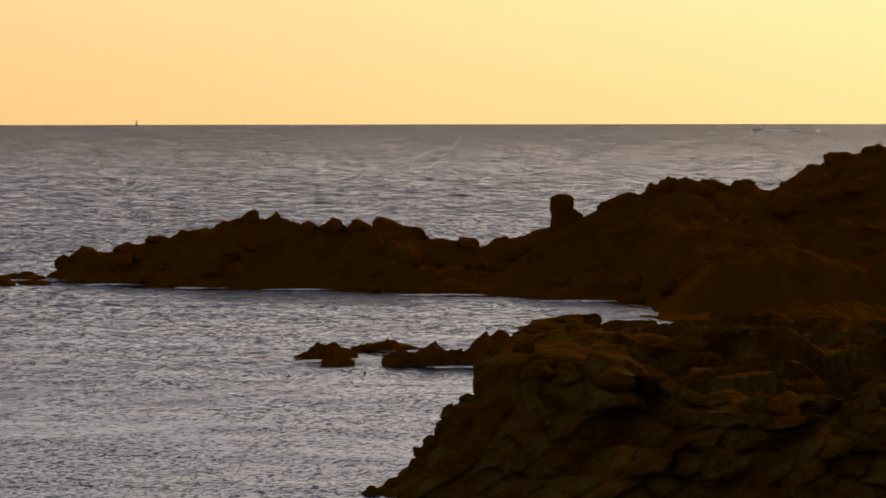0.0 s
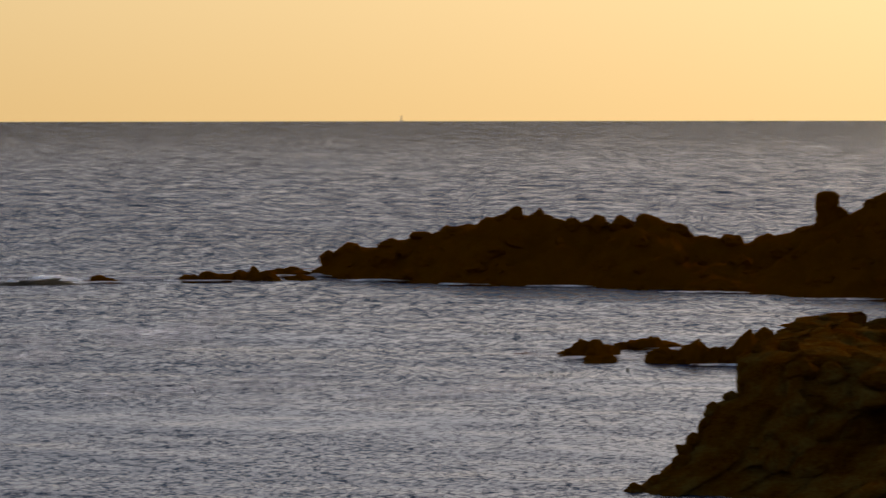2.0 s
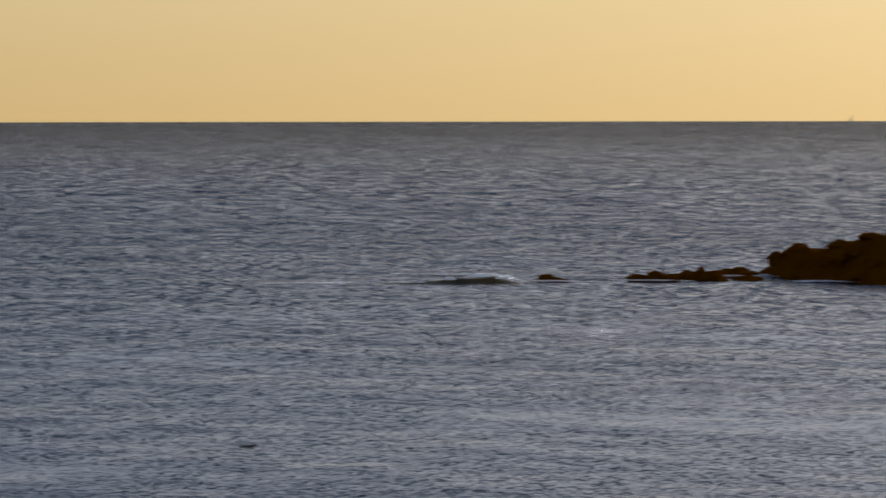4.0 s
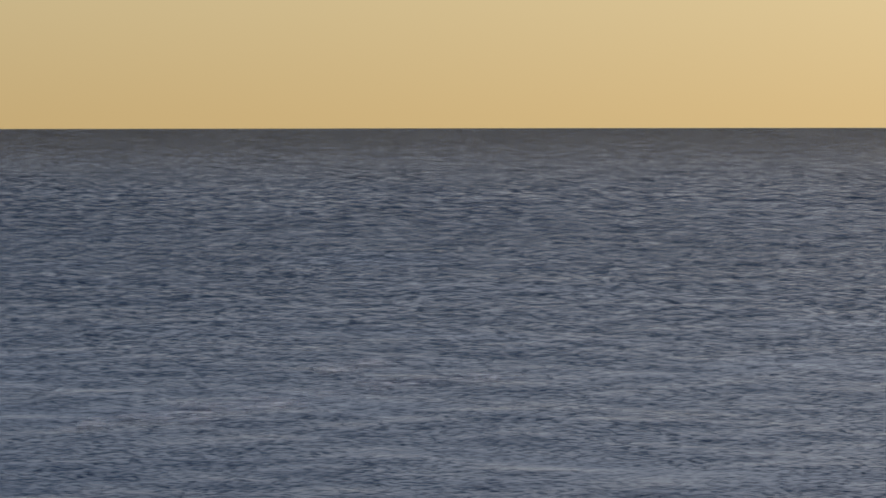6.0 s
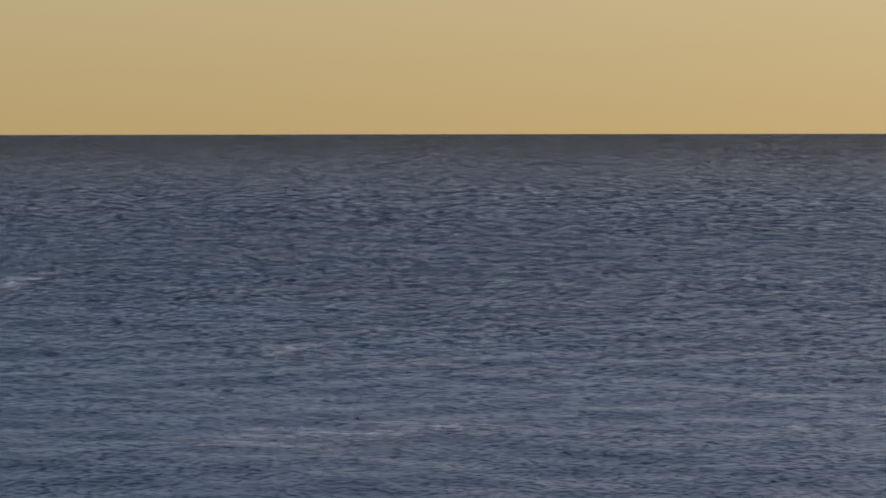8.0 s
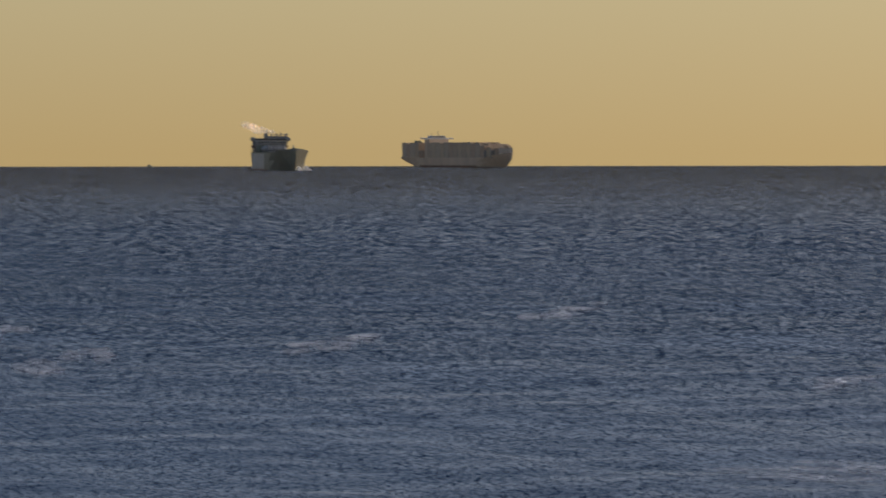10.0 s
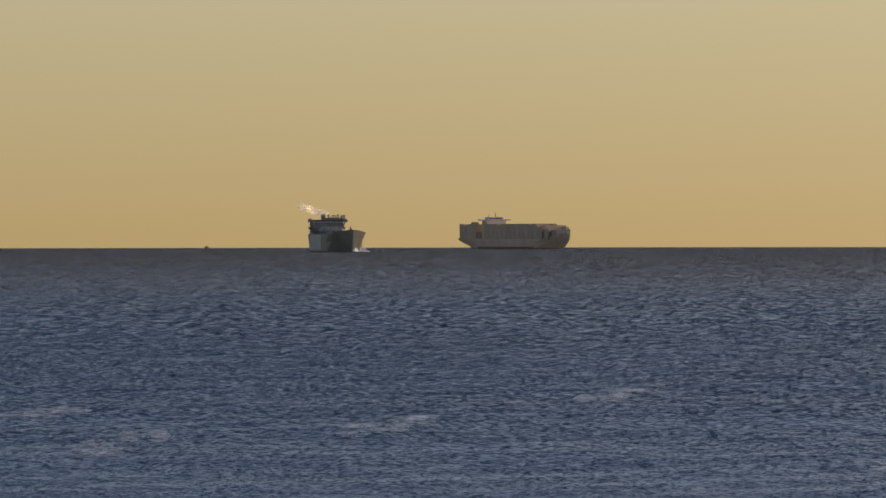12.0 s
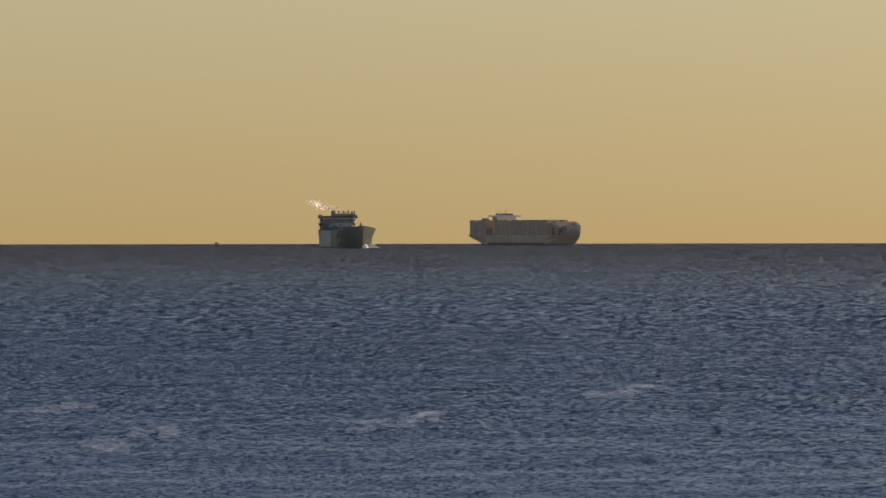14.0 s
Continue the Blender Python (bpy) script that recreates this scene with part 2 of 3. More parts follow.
def value_noise(x, y, seed):
    xi, yi = np.floor(x).astype(np.int64), np.floor(y).astype(np.int64)
    fx, fy = x - xi, y - yi
    fx, fy = fx * fx * (3 - 2 * fx), fy * fy * (3 - 2 * fy)
    a, b = lattice(xi, yi, seed), lattice(xi + 1, yi, seed)
    c, d = lattice(xi, yi + 1, seed), lattice(xi + 1, yi + 1, seed)
    return (a * (1 - fx) + b * fx) * (1 - fy) + (c * (1 - fx) + d * fx) * fy - 0.5


def fbm(x, y, size, octaves, seed):
    total, amp = 0.0, 1.0
    for k in range(octaves):
        total = total + amp * value_noise(x / size + 17.3 * k, y / size - 9.1 * k, seed + k)
        size, amp = size / 2.1, amp * 0.55
    return total


def crags(x, y, size, seed):
    """Stepped, blocky relief: 0 to 1."""
    n = fbm(x, y, size, 3, seed) * 3.0
    step = np.floor(n)
    f = n - step
    return (step + np.clip((f - 0.55) / 0.45, 0, 1)) * 0.33


def grid_mesh(name, px, py, pz, wrap=False):
    """A mesh from three arrays of rows by columns."""
    rows, cols = px.shape
    me = bpy.data.meshes.new(name)
    idx = np.arange(rows * cols).reshape(rows, cols)
    if wrap:
        idx = np.concatenate([idx, idx[:, :1]], axis=1)
    quads = np.stack([idx[:-1, :-1], idx[:-1, 1:], idx[1:, 1:], idx[1:, :-1]], axis=-1).reshape(-1, 4)
    me.vertices.add(rows * cols)
    me.vertices.foreach_set("co", np.stack([px, py, pz], axis=-1).astype(np.float32).ravel())
    me.loops.add(quads.size)
    me.loops.foreach_set("vertex_index", quads.astype(np.int32).ravel())
    me.polygons.add(len(quads))
    me.polygons.foreach_set("loop_start", np.arange(0, quads.size, 4, dtype=np.int32))
    me.update(calc_edges=True)
    me.validate()
    return me


def smooth(me):
    me.polygons.foreach_set("use_smooth", [True] * len(me.polygons))
    return me


def part(name, bm, mat, parent=None, label=""):
    me = bpy.data.meshes.new(name)
    bm.normal_update()
    bm.to_mesh(me)
    bm.free()
    me.materials.append(mat)
    ob = new(name, me)
    if parent is not None:
        ob.parent = parent
    if label:
        tagged(ob, label)
    return ob


def box(bm, x0, x1, y0, y1, z0, z1, bevel=0.0):
    made = bmesh.ops.create_cube(bm, size=1.0)["verts"]
    bmesh.ops.scale(bm, vec=(x1 - x0, y1 - y0, z1 - z0), verts=made)
    bmesh.ops.translate(bm, vec=((x0 + x1) / 2, (y0 + y1) / 2, (z0 + z1) / 2), verts=made)
    if bevel:
        edges = list({e for v in made for e in v.link_edges})
        bmesh.ops.bevel(bm, geom=edges, offset=bevel, segments=1, affect="EDGES")
    return bm


def boxed(*dims, bevel=0.0):
    return box(bmesh.new(), *dims, bevel=bevel)


def tube(bm, a, b, r0, r1, sides=10):
    a, b = Vector(a), Vector(b)
    m = Matrix.Translation((a + b) / 2) @ (b - a).to_track_quat("Z", "Y").to_matrix().to_4x4()
    bmesh.ops.create_cone(bm, cap_ends=True, segments=sides, radius1=r0, radius2=r1, depth=(b - a).length, matrix=m)
    return bm


def empty(name, m=None):
    e = new(name)
    if m is not None:
        e.matrix_world = m
    return e


def boulder_mesh(name, seed, cuts=15, rough=0.3, level=3, flat=1.0):
    """An angular weathered rock of radius about 1: a ball cut by random planes and roughened."""
    rng = random.Random(seed)
    bm = bmesh.new()
    bmesh.ops.create_icosphere(bm, subdivisions=level, radius=1.0)
    planes = []
    for _ in range(cuts):
        d = Vector((rng.uniform(-1, 1), rng.uniform(-1, 1), rng.uniform(-0.6, 1))).normalized()
        planes.append((d, rng.uniform(0.5, 0.85)))
    shift = Vector((seed * 3.1, seed * 1.7, seed * 0.9))
    for v in bm.verts:
        for d, k in planes:
            over = v.co.dot(d) - k
            if over > 0:
                v.co -= d * over * 0.92
        v.co *= 1 + rough * noise.noise(v.co * 1.7 + shift) + rough * 0.6 * noise.noise(v.co * 4.5 + shift) + rough * 0.35 * noise.noise(v.co * 10 + shift)
        v.co.z *= flat
    me = bpy.data.meshes.new(name)
    bm.to_mesh(me)
    bm.free()
    return me


BOULDERS = [boulder_mesh("boulder", 11 + k) for k in range(8)]
SLABS = [boulder_mesh("slab", 41 + k, cuts=18, rough=0.2, flat=0.8) for k in range(6)]
for me in BOULDERS:
    me.materials.append(ROCK)
for me in SLABS:
    me.materials.append(ROCK_NEAR)


def rock_piece(name, me, parent, x, y, z, sx, sy, sz, turn=0.0, tilt=0.0):
    ob = new(name, me)
    ob.parent = parent
    ob.matrix_basis = pose(x, y, z, tilt, tilt * 0.5, turn) @ Matrix.Diagonal((sx, sy, sz, 1))
    return ob


# ---- sea ----
def build_sea():
    fine = np.arange(-12.0, 63.0, 0.125)
    coarse = np.arange(63.0, 348.0, 7.5)
    a = np.radians(np.concatenate([fine, coarse]))
    rings = [1.0, 30.0, 60.0, 90.0, 120.0]
    while rings[-1] < 4880.0:
        rings.append(rings[-1] * 1.0063)
    r = np.array(rings + [4900.0])
    rr, aa = np.meshgrid(r, a, indexing="ij")
    x, y = -rr * np.sin(aa), rr * np.cos(aa)
    z = np.zeros_like(x)
    rng = random.Random(5)
    gap = rr * 0.0063
    for k in range(22):
        length = 3.2 * 1.13 ** k
        heading = radians(rng.uniform(-60, 60) - 70)
        amp = 0.0017 * length * rng.uniform(0.7, 1.2) * (1.0 if length < 14 else 0.45)
        kx, ky = math.cos(heading) * 6.283 / length, math.sin(heading) * 6.283 / length
        fade = np.clip((length / gap - 2.0) / 2.5, 0, 1)
        wobble = 1.6 * fbm(x, y, length * 6, 2, 60 + k)
        z += amp * fade * np.sin(kx * x + ky * y + rng.uniform(0, 6.28) + 3.0 * wobble)
    me = smooth(grid_mesh("water", x, y, z, wrap=True))
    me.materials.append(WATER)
    ob = new("water", me)
    return tagged(ob, "wind-ruffled blue-grey evening sea reaching the horizon", "sea", kind="structure")


sea = build_sea()


# ---- headland across the bay ----
RIDGE = [(-49, -0.6), (-47.9, 0.1), (-45.4, 2.0), (-43.3, 3.0), (-39.8, 3.6), (-36, 4.7), (-31.6, 5.6), (-27.5, 6.5), (-23.4, 7.4),
         (-18.7, 7.4), (-14.7, 6.8), (-10.7, 6.5), (-8.8, 6.8), (-4.2, 6.7), (-1.9, 5.3), (1, 5.1), (4.9, 4.6), (7.5, 5.2), (10.7, 6.4),
         (12.9, 6.8), (15.8, 8.0), (19.6, 9.8), (22.8, 10.6), (26.6, 11.4), (32.3, 11.6), (36.6, 11.1), (38.6, 11.8), (42.2, 13.9),
         (46.2, 15.0), (50.7, 16.2), (56.2, 17.2), (66.3, 18.8), (110, 22)]
RIDGE_Y = [(-48, 365), (-20, 357), (10, 347), (30, 345), (60, 352), (110, 360)]
SHORE_Y = [(-49, 366), (-46, 363), (-40, 354), (-28, 346.5), (-15, 342), (0, 333), (13, 324), (22, 315), (30, 304), (110, 296)]


def curve(table, x):
    t = np.array(table)
    return np.interp(x, t[:, 0], t[:, 1])


def headland_height(x, y):
    crest, top, shore = curve(RIDGE, x), curve(RIDGE_Y, x), curve(SHORE_Y, x)
    wander = 3.0 * fbm(x, y * 0 + 3, 9.0, 3, 71)
    front = np.clip((top - y) / np.maximum(top - shore + wander, 1.5), 0, 1.3)
    back = np.clip((y - top) / (16 + crest), 0, 1.3)
    s = np.maximum(front, back)
    fall = 1 - np.clip(s, 0, 1.3) ** 1.5
    h = crest * fall - 2.0 * np.clip(s - 1, 0, 1) * 3
    face = np.clip(s * 4, 0.12, 1) * np.clip(1.3 - s, 0, 1)
    h = h + face * np.clip(crest, 0, 8) / 8 * (1.8 * fbm(x, y, 6.0, 4, 21) + 2.2 * (crags(x, y, 5.0, 31) - 0.1) + 0.9 * (crags(x, y, 2.0, 33) - 0.1))
    h = h + (0.9 * fbm(x, y, 2.2, 4, 25) + 0.5 * (crags(x, y, 2.4, 27) - 0.1)) * np.clip(crest, 0, 3) / 3
    link = np.clip((x - 19 - 2.5 * fbm(x, y, 8, 3, 44)) / 11, -0.3, 1)
    link = np.where(link < 0, link * 12, link)
    link = np.where(y < 330, link * 0.6 + np.clip((y - 295 - 4 * fbm(x, y, 6, 3, 46)) / 8, 0, 1) * 4.5 * np.clip((x - 21) / 6, 0, 1) + (2.2 * fbm(x, y, 5, 4, 48) + 0.9 * (crags(x, y, 3.5, 52) - 0.1)) * np.clip(link, 0, 1), -3)
    link = np.where(y < 200, link - (200 - y) * 0.4, link)
    return np.maximum(np.maximum(h, link), -2.0)


def build_headland():
    xs, ys = np.arange(-52, 112, 0.36), np.arange(190, 396, 0.62)
    x, y = np.meshgrid(xs, ys, indexing="xy")
    z = headland_height(x, y)
    me = grid_mesh("rock_mass", x, y, z)
    me.materials.append(ROCK)
    thing = tagged(empty("headland"), "dark craggy rock headland running out into the sea", "headland", kind="structure")
    mass = new("rock_mass", me)
    mass.parent = thing
    tops = [  # x, top z, width, depth, height
        (-42.6, 4.2, 3.6, 3, 2.0), (-28.9, 6.5, 3.6, 3, 1.5), (-22.8, 8.3, 3.0, 3, 2.0), (-19.6, 8.2, 1.7, 2, 1.8),
        (-15.7, 7.3, 2.6, 3, 1.6), (-12.7, 7.5, 3.2, 3, 1.8), (-6.5, 7.9, 6.6, 4, 3.0), (-3.2, 7.0, 2.6, 3, 2.2),
        (2.6, 5.8, 3.8, 3, 1.6), (11.0, 6.9, 2.8, 3, 1.4), (19.6, 10.3, 3.8, 3, 1.6), (23.4, 11.8, 1.8, 2, 1.8),
        (27.6, 12.5, 7.4, 4, 2.2), (25.4, 12.4, 3.6, 3, 2.0), (30.0, 12.35, 3.4, 3, 1.8), (34.3, 12.5, 4.5, 3, 2.2), (44.9, 15.5, 2.8, 3, 1.8), (49.2, 16.4, 3.2, 3, 1.6)]
    tops += [(-45.4, 2.9, 2.6, 3, 1.6), (-37.5, 4.5, 4, 3, 1.2), (-9.6, 7.6, 3.0, 3, 1.6), (20.8, 10.7, 4.2, 3, 1.6), (30.5, 12.3, 4.6, 3, 1.6), (-33.5, 5.55, 3.6, 3, 1.1)]
    for k, (bx, top, w, d, hgt) in enumerate(tops):
        rock_piece("boulder", BOULDERS[k % 8], mass, bx, float(curve(RIDGE_Y, bx)), top - hgt * 0.62, w * 0.62, d * 0.62, hgt * 0.75, 40 * k, 0)
    rng = random.Random(8)
    for k in range(190):
        bx = rng.uniform(-46, 54)
        by = float(curve(RIDGE_Y, bx)) - rng.uniform(0.0, 1.0) ** 1.3 * 34
        bz = float(headland_height(np.array([bx]), np.array([by]))[0])
        if bz < -0.3:
            continue
        near = by > float(curve(RIDGE_Y, bx)) - 4
        s = rng.uniform(0.3, 0.65) if near else rng.uniform(0.5, 1.7)
        rock_piece("boulder", BOULDERS[k % 8], mass, bx, by, bz - (0.1 if near else 0.25), s * 1.5, s * 1.1, s * 0.8, rng.uniform(0, 360), rng.uniform(-20, 20))
    return thing


build_headland()


def build_standing_stone():
    thing = tagged(empty("standing_stone", pose(13.5, 346.4, 6.2)), "tall upright dark rock stack on the headland ridge", "rock stack")
    bm = bmesh.new()
    last, sides, levels = None, 28, 26
    for i in range(levels + 1):
        q = i / levels
        r = (1.22 - 0.12 * math.sin(q * 3.1) + 0.12 * q) * (1 - max(0, q - 0.86) ** 2 * 28)
        ring = []
        for j in range(sides):
            a = 6.28319 * j / sides
            c, d = math.cos(a), math.sin(a)
            k = r / (abs(c) ** 3.5 + abs(d) ** 3.5) ** (1 / 3.5)
            v = Vector((c * k * 1.08 + 0.12 * q - 0.1, d * k, q * 4.75 - 0.3))
            v += Vector((c, d, 0)) * (0.22 * noise.noise(v * 0.9) + 0.14 * noise.noise(v * 2.6))
            ring.append(bm.verts.new(v))
        for j in range(sides):
            if last:
                bm.faces.new((last[j], last[(j + 1) % sides], ring[(j + 1) % sides], ring[j]))
        last = ring
    bm.faces.new(last)
    part("pillar", bm, ROCK, thing)
    for px, pz, sx, sz, turn, k in ((1.5, 1.7, 1.3, 1.3, 200, 6), (2.6, 0.6, 1.3, 1.2, 120, 6), (-1.3, 0.1, 1.0, 0.7, 60, 4)):
        rock_piece("rock", BOULDERS[k], thing, px, 0, pz, sx, sx, sz, turn)


build_standing_stone()


# ---- skerries and tip rocks ----
def build_skerry(x, y, w, h, seed):
    rng = random.Random(seed)
    thing = tagged(empty("skerry", pose(x, y, 0)), "low dark wave-washed rock standing in the sea", "rock", "skerries off the headland")
    count = max(1, min(6, round(w / 1.3)))
    for k in range(count):
        u = (k + 0.5) / count - 0.5
        hh = h * (1.0 if k == count // 2 else rng.uniform(0.55, 0.9)) * (1 - abs(u) * 0.7)
        rock_piece("rock", BOULDERS[(seed + k) % 8], thing, u * w * 0.85, rng.uniform(-0.6, 0.6), hh * 0.15,
                   w / count * rng.uniform(1.1, 1.45), w / count * 1.2, hh * 1.05, rng.uniform(0, 360))


SKERRIES = [(-9.6, 246, 4.6, 1.6), (-8.4, 241.5, 2.0, 0.7), (-4.9, 254.7, 5.1, 1.2), (-1.1, 240.5, 6.6, 2.1), (2.9, 239.5, 6.2, 2.3),
            (4.6, 258, 3.4, 1.3), (10.2, 274.8, 4.8, 1.5), (7.9, 281.9, 1.3, 0.3), (-14.5, 248.3, 1.0, 0.12), (-50.2, 362.0, 5.6, 1.4),
            (-47.4, 356.0, 1.9, 0.5), (-57.6, 350.5, 5.4, 1.5), (-53.5, 354.0, 7.5, 1.5), (-69.6, 347, 4.2, 0.8), (-36.2, 355.1, 3.9, 0.65),
            (-26.2, 344.9, 5.7, 0.85), (3.3, 332.2, 1, 0.3)]
for k, row in enumerate(SKERRIES):
    build_skerry(*row, 100 + k)


# ---- nearer cliff ----
FOOT_X = [(-1, -5.4), (0, -4.2), (1.2, -1.9), (1.6, -1.3), (2.6, -0.8), (3.4, -0.25), (3.9, 0.1), (4.5, 1.35), (4.8, 1.5), (6.2, 1.5), (6.7, 2.5)]


def build_near_cliff():
    thing = tagged(empty("near_cliff"), "rough-topped layered cliff of lichened rock above the water", "cliff", kind="structure")
    left, corner, front = 60, 30, 330
    u = np.arange(left + corner + front)
    levels = np.concatenate([np.linspace(-1.0, 6.7, 80), np.full(90, 6.7)])
    over = np.concatenate([np.zeros(80), np.linspace(0, 1, 90)])
    uu, zz = np.meshgrid(u, levels, indexing="xy")
    _, tt = np.meshgrid(u, over, indexing="xy")
    x0 = curve(FOOT_X, np.minimum(zz, 6.7))
    steep = np.clip((uu - left - corner * 0.4) / 40, 0, 1)
    y0 = 157.0 + np.clip(zz, 0, 7) * (1.6 - 0.6 * steep)
    # along the end, round the corner, along the front
    a = np.clip((uu - left) / corner, 0, 1) * math.pi / 2
    back = np.clip(1 - uu / left, 0, 1)
    run = np.clip((uu - left - corner) / front, 0, 1)
    rad = 3.0
    x = x0 + rad - rad * np.cos(a) + run * 62 + back * 8
    y = y0 + rad - rad * np.sin(a) + back * (199 - y0 - rad) - run * 6
    along = uu * 0.19 + 0.45 * fbm(uu * 0.19, zz, 2.5, 3, 88)
    level = zz + 0.4 * fbm(uu * 0.19, zz, 4.0, 3, 89) + along * 0.03
    bed = 1.5 + 1.2 * lattice(np.floor(level / 3.1).astype(np.int64), np.floor(along / 9).astype(np.int64), 4)
    row = np.floor(level / bed)
    width = 1.3 + 2.0 * lattice(row.astype(np.int64), np.floor(along / 9).astype(np.int64), 6)
    col = along / width + 7.3 * lattice(row.astype(np.int64), row.astype(np.int64) * 3, 5)
    fu, fz = col - np.floor(col), level / bed - row
    edge = np.minimum(np.minimum(fu, 1 - fu) * width, np.minimum(fz, 1 - fz) * bed)
    proud = lattice(row.astype(np.int64), np.floor(col).astype(np.int64), 9)
    round_off = 1 - (1 - np.clip(edge / 0.65, 0, 1)) ** 2
    rough = 1.3 * (proud - 0.5) + 1.0 * round_off + 2.4 * fbm(uu * 0.19, zz, 6.0, 3, 93) + 0.35 * fbm(uu * 0.19, zz, 0.7, 2, 90)
    gully = -5.0 * np.exp(-((uu - 119 - zz) / 8.0) ** 2) - 4.0 * np.exp(-((uu - 166 - 2 * zz) / 7.0) ** 2) - 2.6 * np.exp(-((uu - 236 + 3 * zz) / 8.0) ** 2)
    push = (rough + gully * np.clip(zz / 4, 0, 1)) * (1 - tt) * (0.35 + 0.65 * steep)
    x = x - push * np.cos(a)
    y = y - push * np.sin(a)
    # the top runs back from the lip
    xb, yb = np.maximum(x, 6 + run * 60), 200 - run * 4
    x = x + (xb - x) * tt
    y = y + (yb - y) * tt
    z = zz + np.where(tt > 0, 0.15 * np.sin(tt * 3.0) - tt * 0.7 + tt * np.clip(x - 5, 0, 16) * 0.08 + 0.6 * fbm(x, y, 4.0, 4, 97) + 0.4 * crags(x, y, 3.0, 99), 0)
    z = z - np.clip(x - 20, 0, 8) * 0.12 - np.clip(tt - 0.85, 0, 1) * 30
    # the lip is broken down into ledges and the gullies cut back into the top
    broken = np.clip((uu - 100) / 40, 0, 1)
    z = z - broken * 2.1 * np.clip(zz / 6.7, 0, 1) ** 2 * np.clip(1 - tt * 2.4, 0, 1)
    wx = x + 1.2 * fbm(x, y, 5.0, 2, 41)
    wy = y + 1.6 * fbm(x, y, 4.0, 2, 43) + 0.3 * x
    step = np.floor(wy / 3.4)
    block = lattice(step.astype(np.int64), np.floor(wx / 3.6 + 3.1 * lattice(step.astype(np.int64), step.astype(np.int64), 45)).astype(np.int64), 47)
    z = z + np.where(tt > 0, broken * (1.5 * (block - 0.6) - 0.9 * (wy / 3.4 - step)) * np.clip(tt * 14, 0, 1), 0)
    z = z + np.where(tt > 0, broken * gully * 0.55 * np.clip(1 - tt * 1.8, 0, 1), 0)
    me = grid_mesh("cliff_face", x, y, z)
    me.materials.append(ROCK_NEAR)
    face = new("cliff_face", me)
    face.parent = thing
    rng = random.Random(3)
    for k, (bx, by, bz, br) in enumerate(((6.4, 190, 5.9, 1.5), (8.6, 193, 6.0, 1.4), (12.5, 192, 6.1, 1.3), (16.5, 190, 6.4, 1.5), (20.5, 191, 6.6, 1.7), (23.5, 190, 6.5, 1.6), (14.0, 178, 6.2, 1.3), (9.5, 174, 6.0, 1.2))):
        rock_piece("slab", SLABS[k % 6], face, bx, by, bz, br * 1.5, br, br * 0.75, 37 * k, 5)
    for k, (ex, ez, er) in enumerate(((-4.6, 0.0, 0.5), (-3.4, 0.5, 0.6), (-2.4, 1.3, 0.6), (-2.0, 1.9, 0.5), (-1.5, 2.3, 0.5), (-1.1, 3.0, 0.5), (-0.5, 3.7, 0.5), (0.4, 4.4, 0.5), (1.2, 5.0, 0.45), (1.2, 5.8, 0.5), (1.9, 6.6, 0.5), (3.6, 6.7, 0.6))):
        rock_piece("slab", SLABS[k % 6], face, ex + 0.95, 158.9 + ez * 1.6, ez - 0.1, er * 1.45, er * 1.3, er * 1.5, 50 * k, 8)
    for k in range(120):
        i, j = rng.randrange(8, 78), rng.randrange(95, 260)
        if 110 < j < 134 or 160 < j < 182:
            continue
        sx = rng.uniform(0.5, 1.25)
        rock_piece("slab", SLABS[k % 6], face, float(x[i, j]), float(y[i, j]) + sx * 0.25, float(z[i, j]), sx * 1.1, sx * 0.7, sx * rng.uniform(0.75, 1.25), rng.uniform(-20, 20), rng.uniform(-14, 14))
    for k in range(150):
        i = rng.randrange(70, 150)
        j = rng.randrange(14, 290)
        sx = rng.uniform(0.5, 1.5)
        end = j < left + corner
        if end:
            sx *= 0.5
        rock_piece("slab", SLABS[k % 6], face, float(x[i, j]) + (0.45 if end else 0.0), float(y[i, j]) + 0.3, float(z[i, j]) - 0.1,
                   sx, sx * 0.8, sx * rng.uniform(0.45, 0.75), rng.uniform(-25, 25) + rng.choice((0, 180)), rng.uniform(-10, 10))
    return thing


build_near_cliff()


# ---- the land on which the camera stands ----
def build_ground():
    xs, ys = np.arange(-400, 420, 5.0), np.arange(-420, 200, 5.0)
    x, y = np.meshgrid(xs, ys, indexing="xy")
    edge = np.where(x > 10, np.minimum((x - 10) * 5.0, 190), 8 - np.abs(x) * 0.25)
    inland = edge - y
    z = np.clip(18.2 * np.clip((inland + 6) / 14, -0.2, 1), -3, 18.2) + np.clip(-y - 40, 0, 400) * 0.05
    z = z + np.where(np.hypot(x, y) > 25, 2.0 * fbm(x, y, 40, 3, 12), 0) * np.clip(inland / 20, 0, 1)
    z = np.where((y > 25) & (x > 10), np.minimum(z, 6 + (x - 10) * 0.1), z)
    me = smooth(grid_mesh("ground", x, y, z))
    me.materials.append(TURF)
    return tagged(new("ground", me), "rough coastal turf on the clifftop", "ground", kind="structure")


build_ground()


